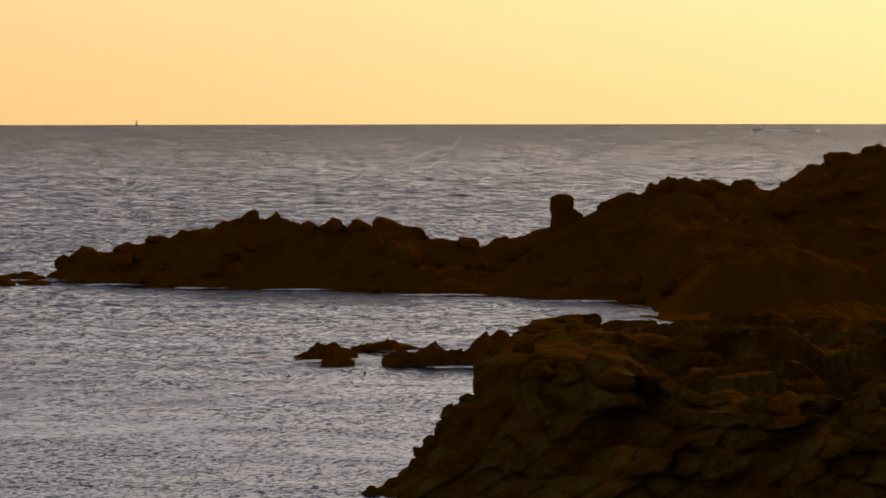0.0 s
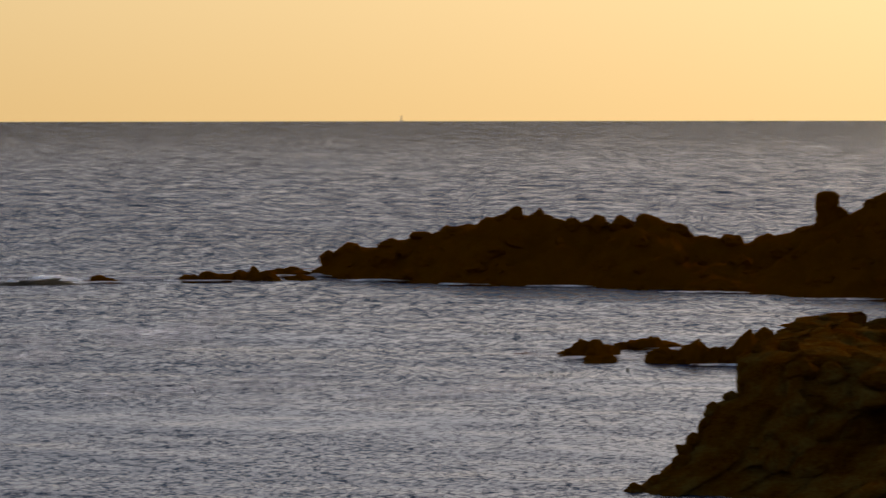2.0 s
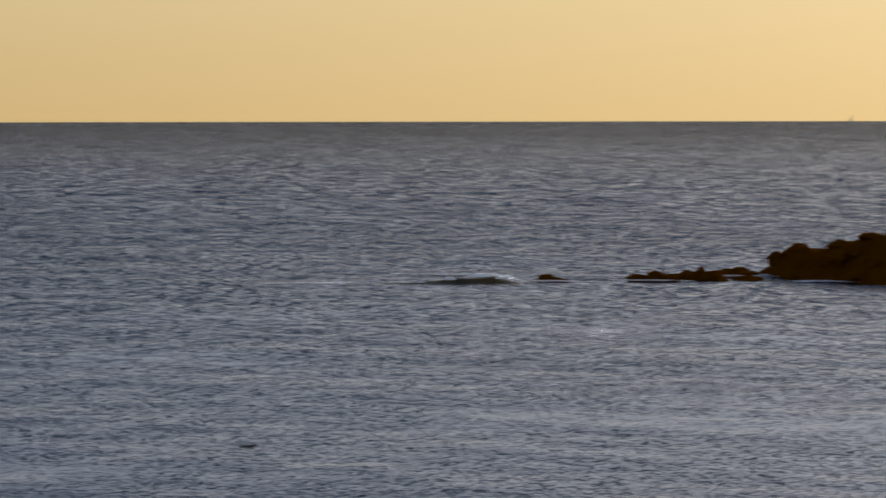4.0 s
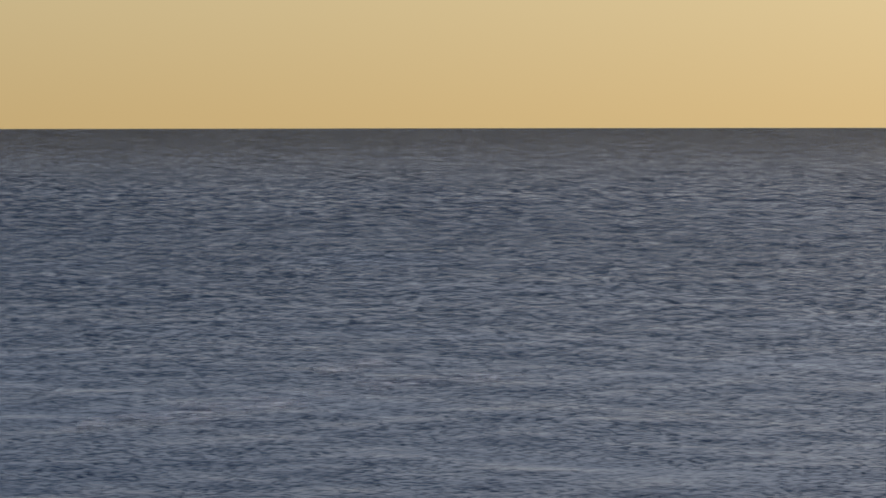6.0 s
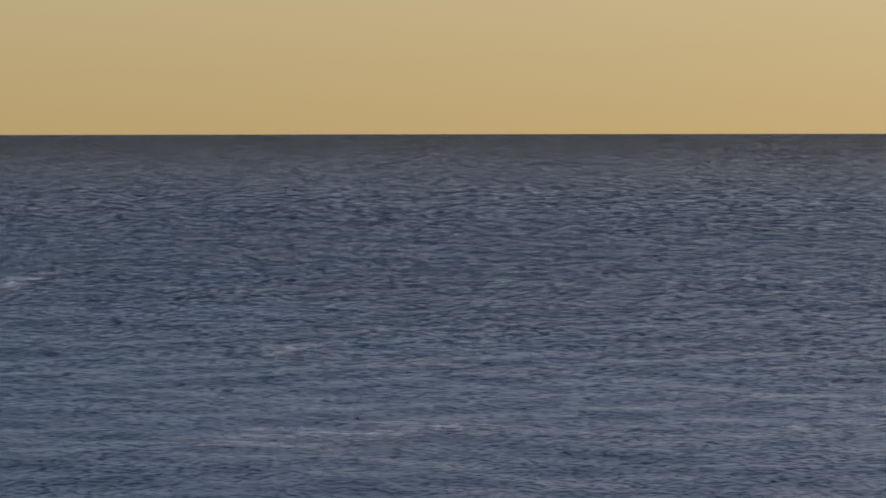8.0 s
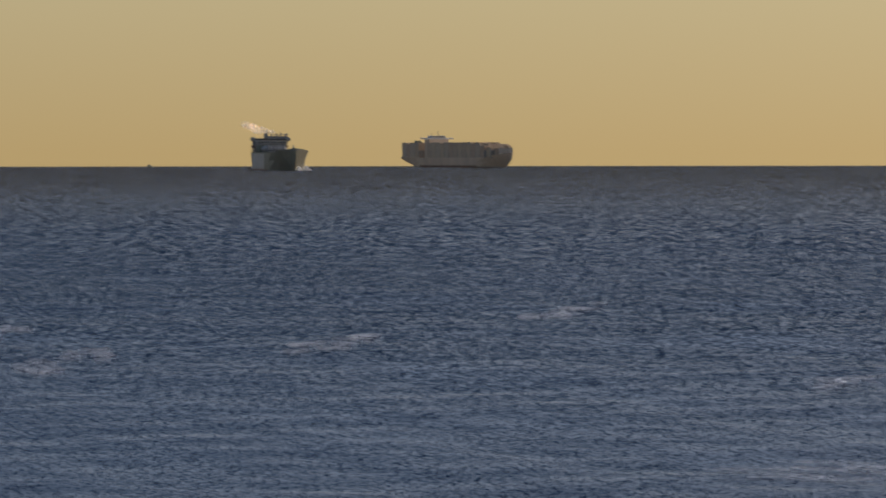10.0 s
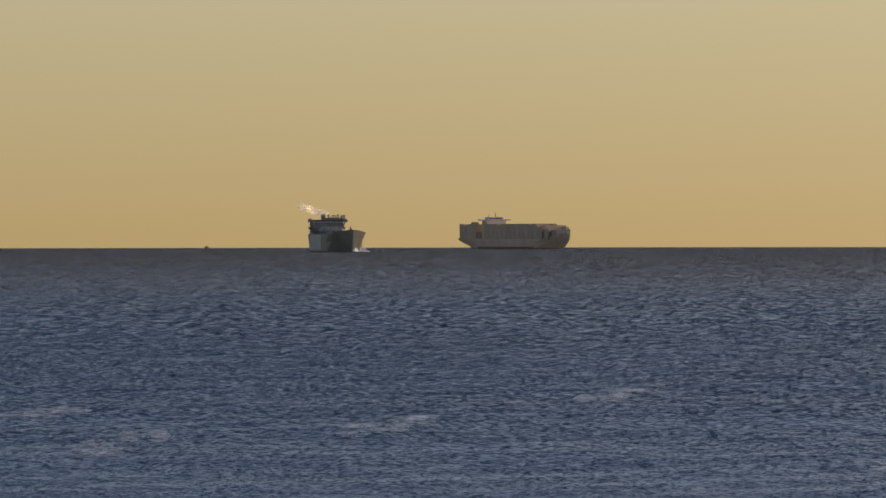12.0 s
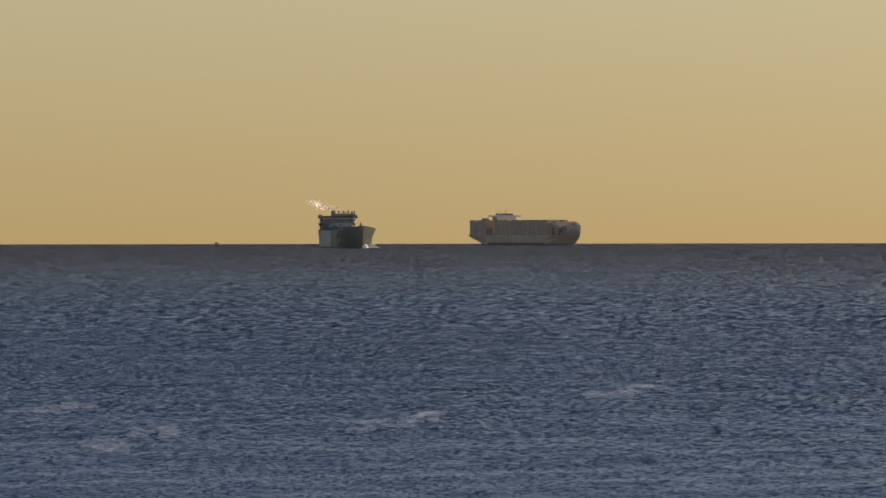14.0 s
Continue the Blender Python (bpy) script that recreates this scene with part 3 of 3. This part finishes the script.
# ---- ships ----
def loft(stations, keel=-8.0):
    """A hull from stations (x, half beam at deck, half beam at water, deck height)."""
    bm = bmesh.new()
    rings = []
    for x, deck, water, top, *rise in stations:
        low = rise[0] if rise else 0.0
        deep = low - 0.6 if rise else keel
        mid = low + (top - low) * 0.55
        pts = [(deck, top), (deck * 0.6 + water * 0.4, mid), (water, low), (water * 0.85, deep), (-water * 0.85, deep), (-water, low),
               (-(deck * 0.6 + water * 0.4), mid), (-deck, top)]
        rings.append([bm.verts.new((x, py, pz)) for py, pz in pts])
    for a, b in zip(rings, rings[1:]):
        for k in range(8):
            bm.faces.new((a[k], a[(k + 1) % 8], b[(k + 1) % 8], b[k]))
    bm.faces.new(rings[0])
    bm.faces.new(rings[-1][::-1])
    bmesh.ops.recalc_face_normals(bm, faces=bm.faces)
    return bm


def build_carrier():
    """The nearer ship: coming on nearly bow first, deckhouse aft, sunlit on its port bow."""
    ship = empty("gas_carrier")
    tagged(ship, "large dark-hulled ship with aft deckhouse and smoking funnel", "ship")
    part("hull", loft([(-125, 20, 18, 21), (-112, 23, 21, 21), (-95, 23, 23, 21), (55, 23, 22, 21), (80, 22.5, 13, 21.5), (100, 20.5, 6, 22.5), (113, 18, 2.5, 23.8),
                       (121, 13.5, 1.4, 24.8, 0.5), (128, 9, 0.9, 25.8, 7), (133, 4.5, 0.6, 26.4, 15), (135.5, 0.6, 0.3, 26.8, 21)]), HULL_GREEN, ship, "grey-green hull with a flared bow")
    part("side_panel", boxed(-94, 18, -23.3, -23.02, 1.2, 20.4, bevel=0.1), HULL_PALE, ship, "pale grey side plating")
    part("boot_stripe", boxed(-95, 50, -23.2, -23.02, -1.0, 1.1), RUST, ship)
    for y in (-22.9, 22.5):
        part("bulwark", boxed(-111, 60, y, y + 0.4, 21.0, 22.2), HULL_DARK, ship)
    house = part("deckhouse", boxed(-112, -84, -21, 19, 21.05, 36.5, bevel=0.4), HULL_GREY, ship, "grey stepped deckhouse")
    part("lower_house", boxed(-84, -79, -19.5, 17.5, 21.05, 31, bevel=0.3), HULL_DARK, house, "shaded lower deckhouse")
    for z, w in ((24.2, 24), (27.4, 23), (30.6, 25), (33.8, 22)):
        part("deck_edge", boxed(-113, -82.6, -w, w - 2, z, z + 0.35), HULL_GREY, house)
    for k in range(9):
        part("house_window", boxed(-84.06, -83.9, -17 + k * 4, -15.2 + k * 4, 34.3, 35.5), GLASS, house)
    bridge = part("bridge", boxed(-100, -86, -25, 24.5, 36.6, 40.0, bevel=0.3), HULL_GREY, ship, "pale grey bridge with long wings")
    part("bridge_window", boxed(-86.02, -85.85, -20, 19, 38.0, 39.3), GLASS, bridge)
    for y in (-22.5, 22):
        part("wing_support", tube(bmesh.new(), (-92, y, 36.5), (-92, y * 0.86, 30), 0.8, 0.8), STEEL, bridge)
        part("wing_shelter", boxed(-98, -90, y - 1.8, y + 1.8, 39.9, 41.4, bevel=0.2), STEEL, bridge)
    funnel = part("funnel", tube(bmesh.new(), (-108, -4, 36.5), (-109, -4, 46), 3.4, 2.6, 14), HULL_DARK, ship, "dark tapered funnel")
    for dy in (-1.0, 1.0):
        part("exhaust_pipe", tube(bmesh.new(), (-109, -4 + dy, 45.5), (-109.5, -4 + dy, 48), 0.6, 0.6, 8), STEEL, funnel)
    part("upper_house", boxed(-106, -92, -7, 21, 40.05, 42.6, bevel=0.3), STEEL, ship, "dull steel monkey island")
    for y, top, r in ((-7, 46.2, 0.8), (1, 46.5, 0.9), (4.5, 45.2, 0.6), (7.5, 46.6, 0.9), (10.5, 45.4, 0.7), (13.5, 47.2, 1.0), (18.5, 45.6, 1.6), (21.5, 46.4, 0.9)):
        mast = part("mast", tube(bmesh.new(), (-95, y, 40.0), (-95, y, top), r, r * 0.7, 8), STEEL, ship)
        part("crosstree", boxed(-95.4, -94.6, y - r * 1.7, y + r * 1.7, top - 1.6, top - 1.0), STEEL, mast)
    part("radar_mast", tube(bmesh.new(), (-98, -3, 42.5), (-98, -3, 49.5), 0.6, 0.3, 8), STEEL, ship)
    part("lifeboat", boxed(-100, -90, -24.4, -21.2, 27.9, 30.5, bevel=1.0), RUST, ship, "orange-red lifeboat")
    part("lifeboat", boxed(-100, -90, 19.2, 22.6, 27.9, 30.5, bevel=1.0), RUST, ship, "orange-red lifeboat")
    part("tank_cover", boxed(-78, -28, -15.5, 12.5, 21.05, 30.5, bevel=3.8), HULL_GREY, ship, "pale rounded tank cover")
    part("fore_trunk", boxed(-27, 84, -12, 12, 21.05, 23.2, bevel=0.8), STEEL, ship)
    for y in (-9, 16):
        crane = part("deck_crane", tube(bmesh.new(), (5, y, 21), (5, y, 30), 0.9, 0.7, 8), STEEL, ship)
        part("jib", tube(bmesh.new(), (5, y, 29.5), (-14, y, 27), 0.5, 0.35, 6), STEEL, crane)
    part("forecastle", boxed(98, 120, -9, 9, 22.6, 25.4, bevel=0.5), HULL_DARK, ship)
    part("foremast", tube(bmesh.new(), (112, 0, 25), (112, 0, 31), 0.7, 0.4, 8), STEEL, ship)
    return ship


def build_container_ship():
    """The farther ship: bow quarter to us, stacked high with boxes."""
    ship = empty("container_ship")
    tagged(ship, "huge hazy container ship stacked high with boxes", "ship")
    hull = part("hull", loft([(-130, 21, 19, 15, 11.5), (-118, 22, 20, 15, 8.5), (-104, 22.5, 19, 14.5, 4.5), (-88, 22.8, 18, 14, 0.3), (-70, 22.8, 22, 14), (97, 22.8, 22, 14), (122, 20, 11, 15.5), (135, 15, 3.5, 18), (143, 12, 1.2, 19.5, 0.6), (150, 8, 1.0, 20.5, 5), (157, 4, 0.8, 21.2, 10), (161, 0.6, 0.3, 21.6, 14)]), HULL_LINER, ship, "pale grey-brown hull")
    part("boot_stripe", loft([(-70, 22.2, 22.1, 2.6), (97, 22.3, 22.15, 2.6), (122, 11.9, 11.2, 2.6), (135, 4.4, 3.6, 2.6)], -1.0), RUST, hull)
    part("transom_platform", boxed(-130.5, -118, -21.5, 21.5, 13.6, 15, bevel=0.2), STEEL, ship)
    rng = random.Random(77)
    x = -126.0
    while x < 138:
        if -77 < x < -49.5:
            x = -49.5
        tiers = 9 if x < 84 else (8 if x < 112 else (7 if x < 126 else 4))
        half = 21.5 if x < 106 else (18 if x < 126 else 12)
        base = 13.9 if x < 122 else 17.5
        for side in range(6):
            w = 2 * half / 6
            lost = rng.choice((0, 0, 0, 0, 1))
            part("container_column", boxed(x, x + 12.2, -half + side * w + 0.15, -half + (side + 1) * w - 0.15, base, base + (tiers - lost) * 2.55, bevel=0.08),
                 CONTAINERS[rng.choice((0, 0, 1, 1, 2, 3))], ship)
        part("lashing_bridge", boxed(x + 12.35, x + 12.75, -half, half, base - 0.2, base + 11), HULL_GREY, ship)
        x += 12.9
    tower = part("bridge_tower", boxed(-64.5, -50, -17, 17, 14.1, 42, bevel=0.4), HULL_LINER, ship, "pale bridge tower")
    part("bridge_wing", boxed(-60, -53, -27, 27, 41.9, 44, bevel=0.3), SHIP_WHITE, tower)
    part("wheelhouse", boxed(-62, -51.5, -13, 13, 44, 47.2, bevel=0.4), SHIP_WHITE, tower)
    part("wheelhouse_window", boxed(-51.52, -51.35, -11, 11, 45, 46.4), GLASS, tower)
    part("radar_mast", tube(bmesh.new(), (-56, 2, 47), (-56, 2, 54), 0.6, 0.3, 8), STEEL, ship)
    part("radar_mast", tube(bmesh.new(), (-58, -9, 47), (-58, -9, 51), 0.5, 0.3, 8), STEEL, ship)
    part("funnel", boxed(-118, -112, -5, 5, 36, 40, bevel=0.5), HULL_DARK, ship)
    part("foremast", tube(bmesh.new(), (151, 0, 20), (151, 0, 30), 0.7, 0.4, 8), STEEL, ship)
    for y in (-4, 4):
        part("anchor_windlass", boxed(146, 150, y - 1.5, y + 1.5, 19.5, 22), STEEL, ship)
    part("rudder", boxed(-127, -120, -0.6, 0.6, -6, 3.5, bevel=0.2), HULL_DARK, ship)
    return ship


def at_bearing(left_degrees, distance, z=0.0):
    a = radians(left_degrees)
    return -math.sin(a) * distance, math.cos(a) * distance, z


carrier = build_carrier()
carrier_at = at_bearing(52.15, 3820)
liner = build_container_ship()
liner_at = at_bearing(48.86, 4600)
# headings: the way the bow points, degrees left of straight ahead
CARRIER_HEAD, LINER_HEAD = 232.0 + 8.0, 229.0 + 30.5


def build_smoke():
    m, n, l, b = material("pale_exhaust_smoke", (1.0, 0.88, 0.72), 1.0)
    t = noise_node(n, l, 0.12, 3, 0.5)
    r = ramp(n, l, t.outputs["Fac"], [(0.30, (0, 0, 0)), (0.75, (1, 1, 1))])
    thin = n.new("ShaderNodeBsdfTranslucent")
    thin.inputs["Color"].default_value = (0.98, 0.88, 0.72, 1)
    both, seen, clear_air = n.new("ShaderNodeAddShader"), n.new("ShaderNodeMixShader"), n.new("ShaderNodeBsdfTransparent")
    l.new(b.outputs[0], both.inputs[0])
    l.new(thin.outputs[0], both.inputs[1])
    l.new(maths(n, l, "MULTIPLY", r.outputs["Color"], 0.45), seen.inputs[0])
    l.new(clear_air.outputs[0], seen.inputs[1])
    l.new(both.outputs[0], seen.inputs[2])
    l.new(seen.outputs[0], n["Material Output"].inputs["Surface"])
    plume = tagged(empty("smoke_plume"), "thin pale smoke drifting from the ship's funnel", "smoke")
    rng = random.Random(31)
    for k in range(11):
        u = k / 10
        bm = bmesh.new()
        bmesh.ops.create_icosphere(bm, subdivisions=2, radius=1.0)
        s = Vector((k * 2.3, 1.1, 0.4))
        rad = (1.6 + 3.0 * u ** 0.6) * rng.uniform(0.75, 1.2)
        for v in bm.verts:
            v.co *= rad * (1 + 0.7 * noise.noise(v.co * 1.4 + s))
            v.co.x *= 1.25
        spread = 0.6 + 3.0 * u
        bmesh.ops.translate(bm, verts=bm.verts, vec=(5 - u * 36, rng.uniform(-2, 2), 1 + 6.5 * u ** 0.7 + rng.uniform(-1, 1) * spread))
        part("puff", bm, m, plume)
    return plume


smoke = build_smoke()


def build_fishing_boat():
    boat = tagged(empty("fishing_boat"), "small dark fishing boat under way with a white wake", "boat")
    part("hull", loft([(-6, 2.0, 1.8, 1.3), (0, 2.2, 2.0, 1.4), (4.5, 1.6, 0.9, 1.9), (7, 0.3, 0.2, 2.5)], -1.0), SHIP_WHITE, boat)
    part("wheelhouse", boxed(-1, 2.4, -1.3, 1.3, 1.4, 3.2, bevel=0.15), SHIP_WHITE, boat)
    part("mast", tube(bmesh.new(), (-2, 0, 1.4), (-2, 0, 4.6), 0.18, 0.1, 6), STEEL, boat)
    return boat


boat = build_fishing_boat()


def blob(name, x, y, w, d, h, seed, mat, label="", category="", z=0.0, parent=None):
    """An irregular low mound, for foam and for the slick glare scraps."""
    bm = bmesh.new()
    rings, cols = 6, 28
    centre = bm.verts.new((0, 0, h))
    last = None
    for i in range(1, rings + 1):
        q = i / rings
        ring = []
        for j in range(cols):
            a = 6.28319 * j / cols
            k = 1 + 0.55 * noise.noise(Vector((math.cos(a) * 1.5, math.sin(a) * 1.5, seed * 3.7))) + 0.25 * noise.noise(Vector((math.cos(a) * 5, math.sin(a) * 5, seed)))
            hz = h * (1 - q * q) * (1 + 0.8 * noise.noise(Vector((q * 3, a, seed))))
            ring.append(bm.verts.new((math.cos(a) * w / 2 * q * k, math.sin(a) * d / 2 * q * k, hz)))
        for j in range(cols):
            if last is None:
                bm.faces.new((centre, ring[j], ring[(j + 1) % cols]))
            else:
                bm.faces.new((last[j], ring[j], ring[(j + 1) % cols], last[(j + 1) % cols]))
        last = ring
    bmesh.ops.translate(bm, verts=bm.verts, vec=(x, y, z))
    ob = part(name, bm, mat, parent)
    if label:
        tagged(ob, label, category, kind="stuff")
    return ob


for k, (fx, fy, fw, fd) in enumerate([(-6.6, 243.5, 4.0, 4.0), (-9.6, 242.5, 5, 2.5), (1.5, 236.3, 6, 1.6), (-47.6, 363, 4.5, 3.5), (-38, 351, 9, 3),
                                      (-28, 344, 7, 3), (-57, 348.5, 9, 2.5), (-53, 360, 16, 4), (-64, 357, 12, 3), (-69, 345, 9, 2.5), (-84, 357, 14, 4), (-16, 340.5, 8, 2), (0, 330, 10, 2.5), (16, 319, 10, 2)]):
    blob("foam_patch", fx, fy, fw, fd, 0.08, k + 1, FOAM, "broken white foam washing round the rocks", "foam", 0.22)


blob("wake", -19, 0, 34, 2.2, 0.5, 61, FOAM, parent=boat)
blob("bow_wave", 8, 0, 3, 3, 0.7, 62, FOAM, parent=boat)
for k, (left, dist) in enumerate(((-7.0, 3150), (-8.0, 3150))):
    wx, wy, _ = at_bearing(left, dist)
    blob("whitecap", wx, wy, 2.4, 2.5, 0.4, 70 + k, FOAM, "small distant whitecap catching the light", "whitecap")
blob("bow_wave", 116, 5.5, 20, 8, 4.2, 81, FOAM_DENSE, parent=carrier)
blob("bow_spray", 108, 16, 26, 12, 5.0, 82, FOAM_THIN, parent=carrier)
blob("side_wash", 70, 25, 60, 5, 1.2, 83, FOAM, parent=carrier)


# white scraps painting sky glare on slicks: degrees left of ahead, distance, width, depth
SLICK_GLARE = [(27.5, 242, 5.8, 9.8), (25.8, 228, 8.0, 8.7), (29.2, 211, 8.6, 9.1), (31.3, 201, 7.4, 7.4), (40.7, 194, 15.8, 11.8),
          (51.3, 318, 7.7, 24.4), (46.9, 383, 7.8, 35.2), (41.4, 271, 5.5, 16.3), (56.2, 296, 7.1, 27.5), (57.7, 346, 9.0, 19.9),
          (10.9, 267, 16.3, 32.9), (9.3, 220, 13.5, 10.8), (1.7, 249, 12.0, 6.9), (5.6, 213, 16.6, 8.4)]
for k, (left, dist, w, d) in enumerate(SLICK_GLARE):
    rng = random.Random(k + 500)
    drift = tagged(empty("slick_glare"), "thin speckled scraps painting sky glare on the slicks", "foam", kind="stuff")
    for q in range(18):
        a = rng.uniform(-0.5, 0.5)
        blob("glare_scrap", a * w * 1.25, (a * 0.8 + rng.triangular(-0.6, 0.6, 0.0)) * d, w * rng.uniform(0.16, 0.4), d * rng.uniform(0.14, 0.32), 0.02, 300 + 18 * k + q, GLARE_SPECKS, parent=drift)
    lx, ly, _ = at_bearing(left, dist)
    drift.matrix_basis = pose(lx, ly, 0.2, 0, 0, left)


# ---- breaking swell by the outer rocks ----
def build_breaker():
    wave = tagged(empty("breaking_wave"), "dark steepening swell with a foaming sunlit crest", "wave")
    n, rows = 90, 26
    u, v = np.meshgrid(np.linspace(-1, 1, n), np.linspace(-1, 1, rows), indexing="xy")
    envelope = np.clip(np.minimum(0.05 + np.clip((u + 0.9) / 1.6, 0, 1) ** 2.4, (1 - u) / 0.3), 0.0, 1)
    h = 1.0 * envelope * (1 + 0.25 * fbm(u * 10, u * 0, 2.0, 2, 7)) * np.exp(-(v * np.where(v < 0, 3.4, 2.0)) ** 2)
    x, y = u * 14.5, v * 3.2 + 0.5 * np.sin(u * 2)
    me = smooth(grid_mesh("swell", x, y, h - 0.08 + 0.05 * fbm(x, y, 0.8, 2, 9)))
    me.materials.append(SWELL)
    new("swell", me).parent = wave
    for k, (cx, cw, hz) in enumerate(((8.9, 2.6, 0.86), (10.4, 3.0, 0.92), (12.0, 2.4, 0.62), (13.3, 1.8, 0.3), (5.5, 1.4, 0.5), (-6.5, 8.0, 0.1), (-10.5, 9.0, 0.05), (1.0, 5.0, 0.22))):
        blob("crest_foam", cx, 0.15, cw, 1.2, 0.27 if hz > 0.3 else 0.16, 30 + k, FOAM_DENSE if hz > 0.4 else FOAM, z=hz + 0.04, parent=wave)
    for k, (cx, cy, cw, cd) in enumerate(((-15, 1, 9, 2.5), (-8, 5, 12, 2.5), (2, 9, 13, 3), (11, 12, 12, 3), (-11, -5, 8, 2), (-5, -9, 8, 2), (1, -12, 7, 2), (7, -15, 8, 2.5), (13, -17, 7, 2.5))):
        blob("trailing_foam", cx, cy, cw, cd, 0.1, 130 + k, FOAM_THIN, z=0.15, parent=wave)
    return wave


breaker = build_breaker()


# ---- birds ----
def build_bird():
    bird = tagged(empty("seabird"), "dark seabird skimming low over the water", "bird")
    bm = bmesh.new()
    bmesh.ops.create_uvsphere(bm, u_segments=12, v_segments=8, radius=1.0)
    for v in bm.verts:
        v.co = Vector((v.co.x * 0.36, v.co.y * 0.1, v.co.z * 0.1 + 0.03 * v.co.x))
    part("body", bm, FEATHER, bird)
    part("neck", tube(bmesh.new(), (0.3, 0, 0.02), (0.52, 0, 0.06), 0.055, 0.035, 8), FEATHER, bird)
    part("tail", tube(bmesh.new(), (-0.3, 0, 0), (-0.52, 0, 0.0), 0.05, 0.09, 6), FEATHER, bird)
    wings = []
    for side in (1, -1):
        bm = bmesh.new()
        prev = None
        for q, chord, lift in ((0, 0.24, 0), (0.3, 0.22, 0.05), (0.6, 0.14, 0.04), (0.78, 0.03, 0.0)):
            ring = [bm.verts.new((chord * 0.5, side * q, lift)), bm.verts.new((0, side * q, lift + 0.025)), bm.verts.new((-chord * 0.5, side * q, lift)), bm.verts.new((0, side * q, lift - 0.015))]
            if prev:
                for j in range(4):
                    bm.faces.new((prev[j], prev[(j + 1) % 4], ring[(j + 1) % 4], ring[j]))
            prev = ring
        bm.faces.new(prev)
        bmesh.ops.recalc_face_normals(bm, faces=bm.faces)
        w = part("wing", bm, FEATHER, bird)
        wings.append((w, side))
    return bird, wings


bird, bird_wings = build_bird()


def build_float(x, y):
    thing = tagged(empty("net_float", pose(x, y, 0.05)), "small dark float bobbing on the bay", "float", "floats on the bay")
    bm = bmesh.new()
    bmesh.ops.create_uvsphere(bm, u_segments=10, v_segments=8, radius=0.12)
    part("ball", bm, HULL_DARK, thing)
    part("stem", tube(bmesh.new(), (0, 0, 0.1), (0, 0, 0.3), 0.03, 0.02, 6), HULL_DARK, thing)


for fx, fy in [(-19.5, 269), (-17.5, 270), (-14.2, 268), (-11.1, 269), (-11.7, 230.5), (-6, 233)]:
    build_float(fx, fy)


def build_buoy(x, y):
    thing = tagged(empty("channel_buoy", pose(x, y, 0)), "small pale pillar buoy on the horizon", "buoy")
    part("float", tube(bmesh.new(), (0, 0, -0.5), (0, 0, 2.2), 2.2, 2.0, 12), HULL_PALE, thing)
    part("tower", tube(bmesh.new(), (0, 0, 2.2), (0, 0, 8), 1.2, 0.5, 8), HULL_PALE, thing)
    part("topmark", tube(bmesh.new(), (0, 0, 8), (0, 0, 9.6), 0.9, 0.1, 8), HULL_PALE, thing)


build_buoy(-480, 4790)


def build_launch():
    boat2 = tagged(empty("pilot_launch", Matrix.Translation(at_bearing(54.6, 4500)) @ pose(0, 0, 0, 0, 0, 90)), "small dark launch far off near the horizon", "boat")
    part("hull", loft([(-5, 2.0, 1.8, 1.6), (2, 2.1, 1.8, 1.8), (6, 0.3, 0.2, 2.5)], -1.0), HULL_DARK, boat2)
    part("cabin", boxed(-2.5, 1.5, -1.4, 1.4, 1.6, 4.2, bevel=0.2), HULL_DARK, boat2)


build_launch()


# ---- what moves ----
def motions():
    walk(sea, [(0.0, pose(0, 0, 0)), (14.0, pose(-3.2, -2.4, 0))])
    for ship, place, head, speed in ((carrier, carrier_at, CARRIER_HEAD, 0.8), (liner, liner_at, LINER_HEAD, 0.8)):
        a = radians(head)
        dx, dy = -math.sin(a) * speed, math.cos(a) * speed
        rows = []
        for t in (0.0, 12.5, 14.0):
            q = t - 12.5
            rows.append((t, pose(place[0] + dx * q, place[1] + dy * q, 0, 0, 0, 90 + head)))
        walk(ship, rows)
    sx, sy, _ = at_bearing(52.33, 3710)
    walk(smoke, [(0.0, pose(sx + 4, sy + 2, 44.5, 0, 0, 50)), (14.0, pose(sx - 3, sy - 2, 45.5, 0, 0, 50))])
    bx, by, _ = at_bearing(-5.9, 3180)
    walk(boat, [(0.0, pose(bx, by, 0, 0, 0, 180)), (14.0, pose(bx - 70, by, 0, 0, 0, 180))])
    wx, wy, _ = at_bearing(14.15, 349)
    walk(breaker, [(0.0, pose(wx + 2.0, wy + 3, -0.15, 0, 0, 14)), (4.3, pose(wx, wy, 0, 0, 0, 14)), (5.0, pose(wx - 0.6, wy - 0.4, 0.05, 0, 0, 14)),
                   (14.0, pose(wx - 8, wy - 6, -0.9, 0, 0, 14))])
    flight = []
    for t, left, dist, z in ((0.0, 32.0, 150, 1.2), (4.4, 15.1, 182, 1.0), (4.5, 14.7, 185, 1.0), (4.7, 14.25, 192, 1.0), (5.0, 13.18, 196, 1.0), (6.0, 9.0, 220, 1.2), (14.0, -22.0, 330, 2.0)):
        px, py, _ = at_bearing(left, dist)
        flight.append((t, pose(px, py, z, 0, 0, 12)))
    walk(bird, flight)
    for wing, side in bird_wings:
        rows = []
        for k in range(71):
            rows.append((k * 0.2, pose(0, 0, 0.04, side * (32 if k % 2 else -18), 0, 0)))
        walk(wing, rows)


motions()
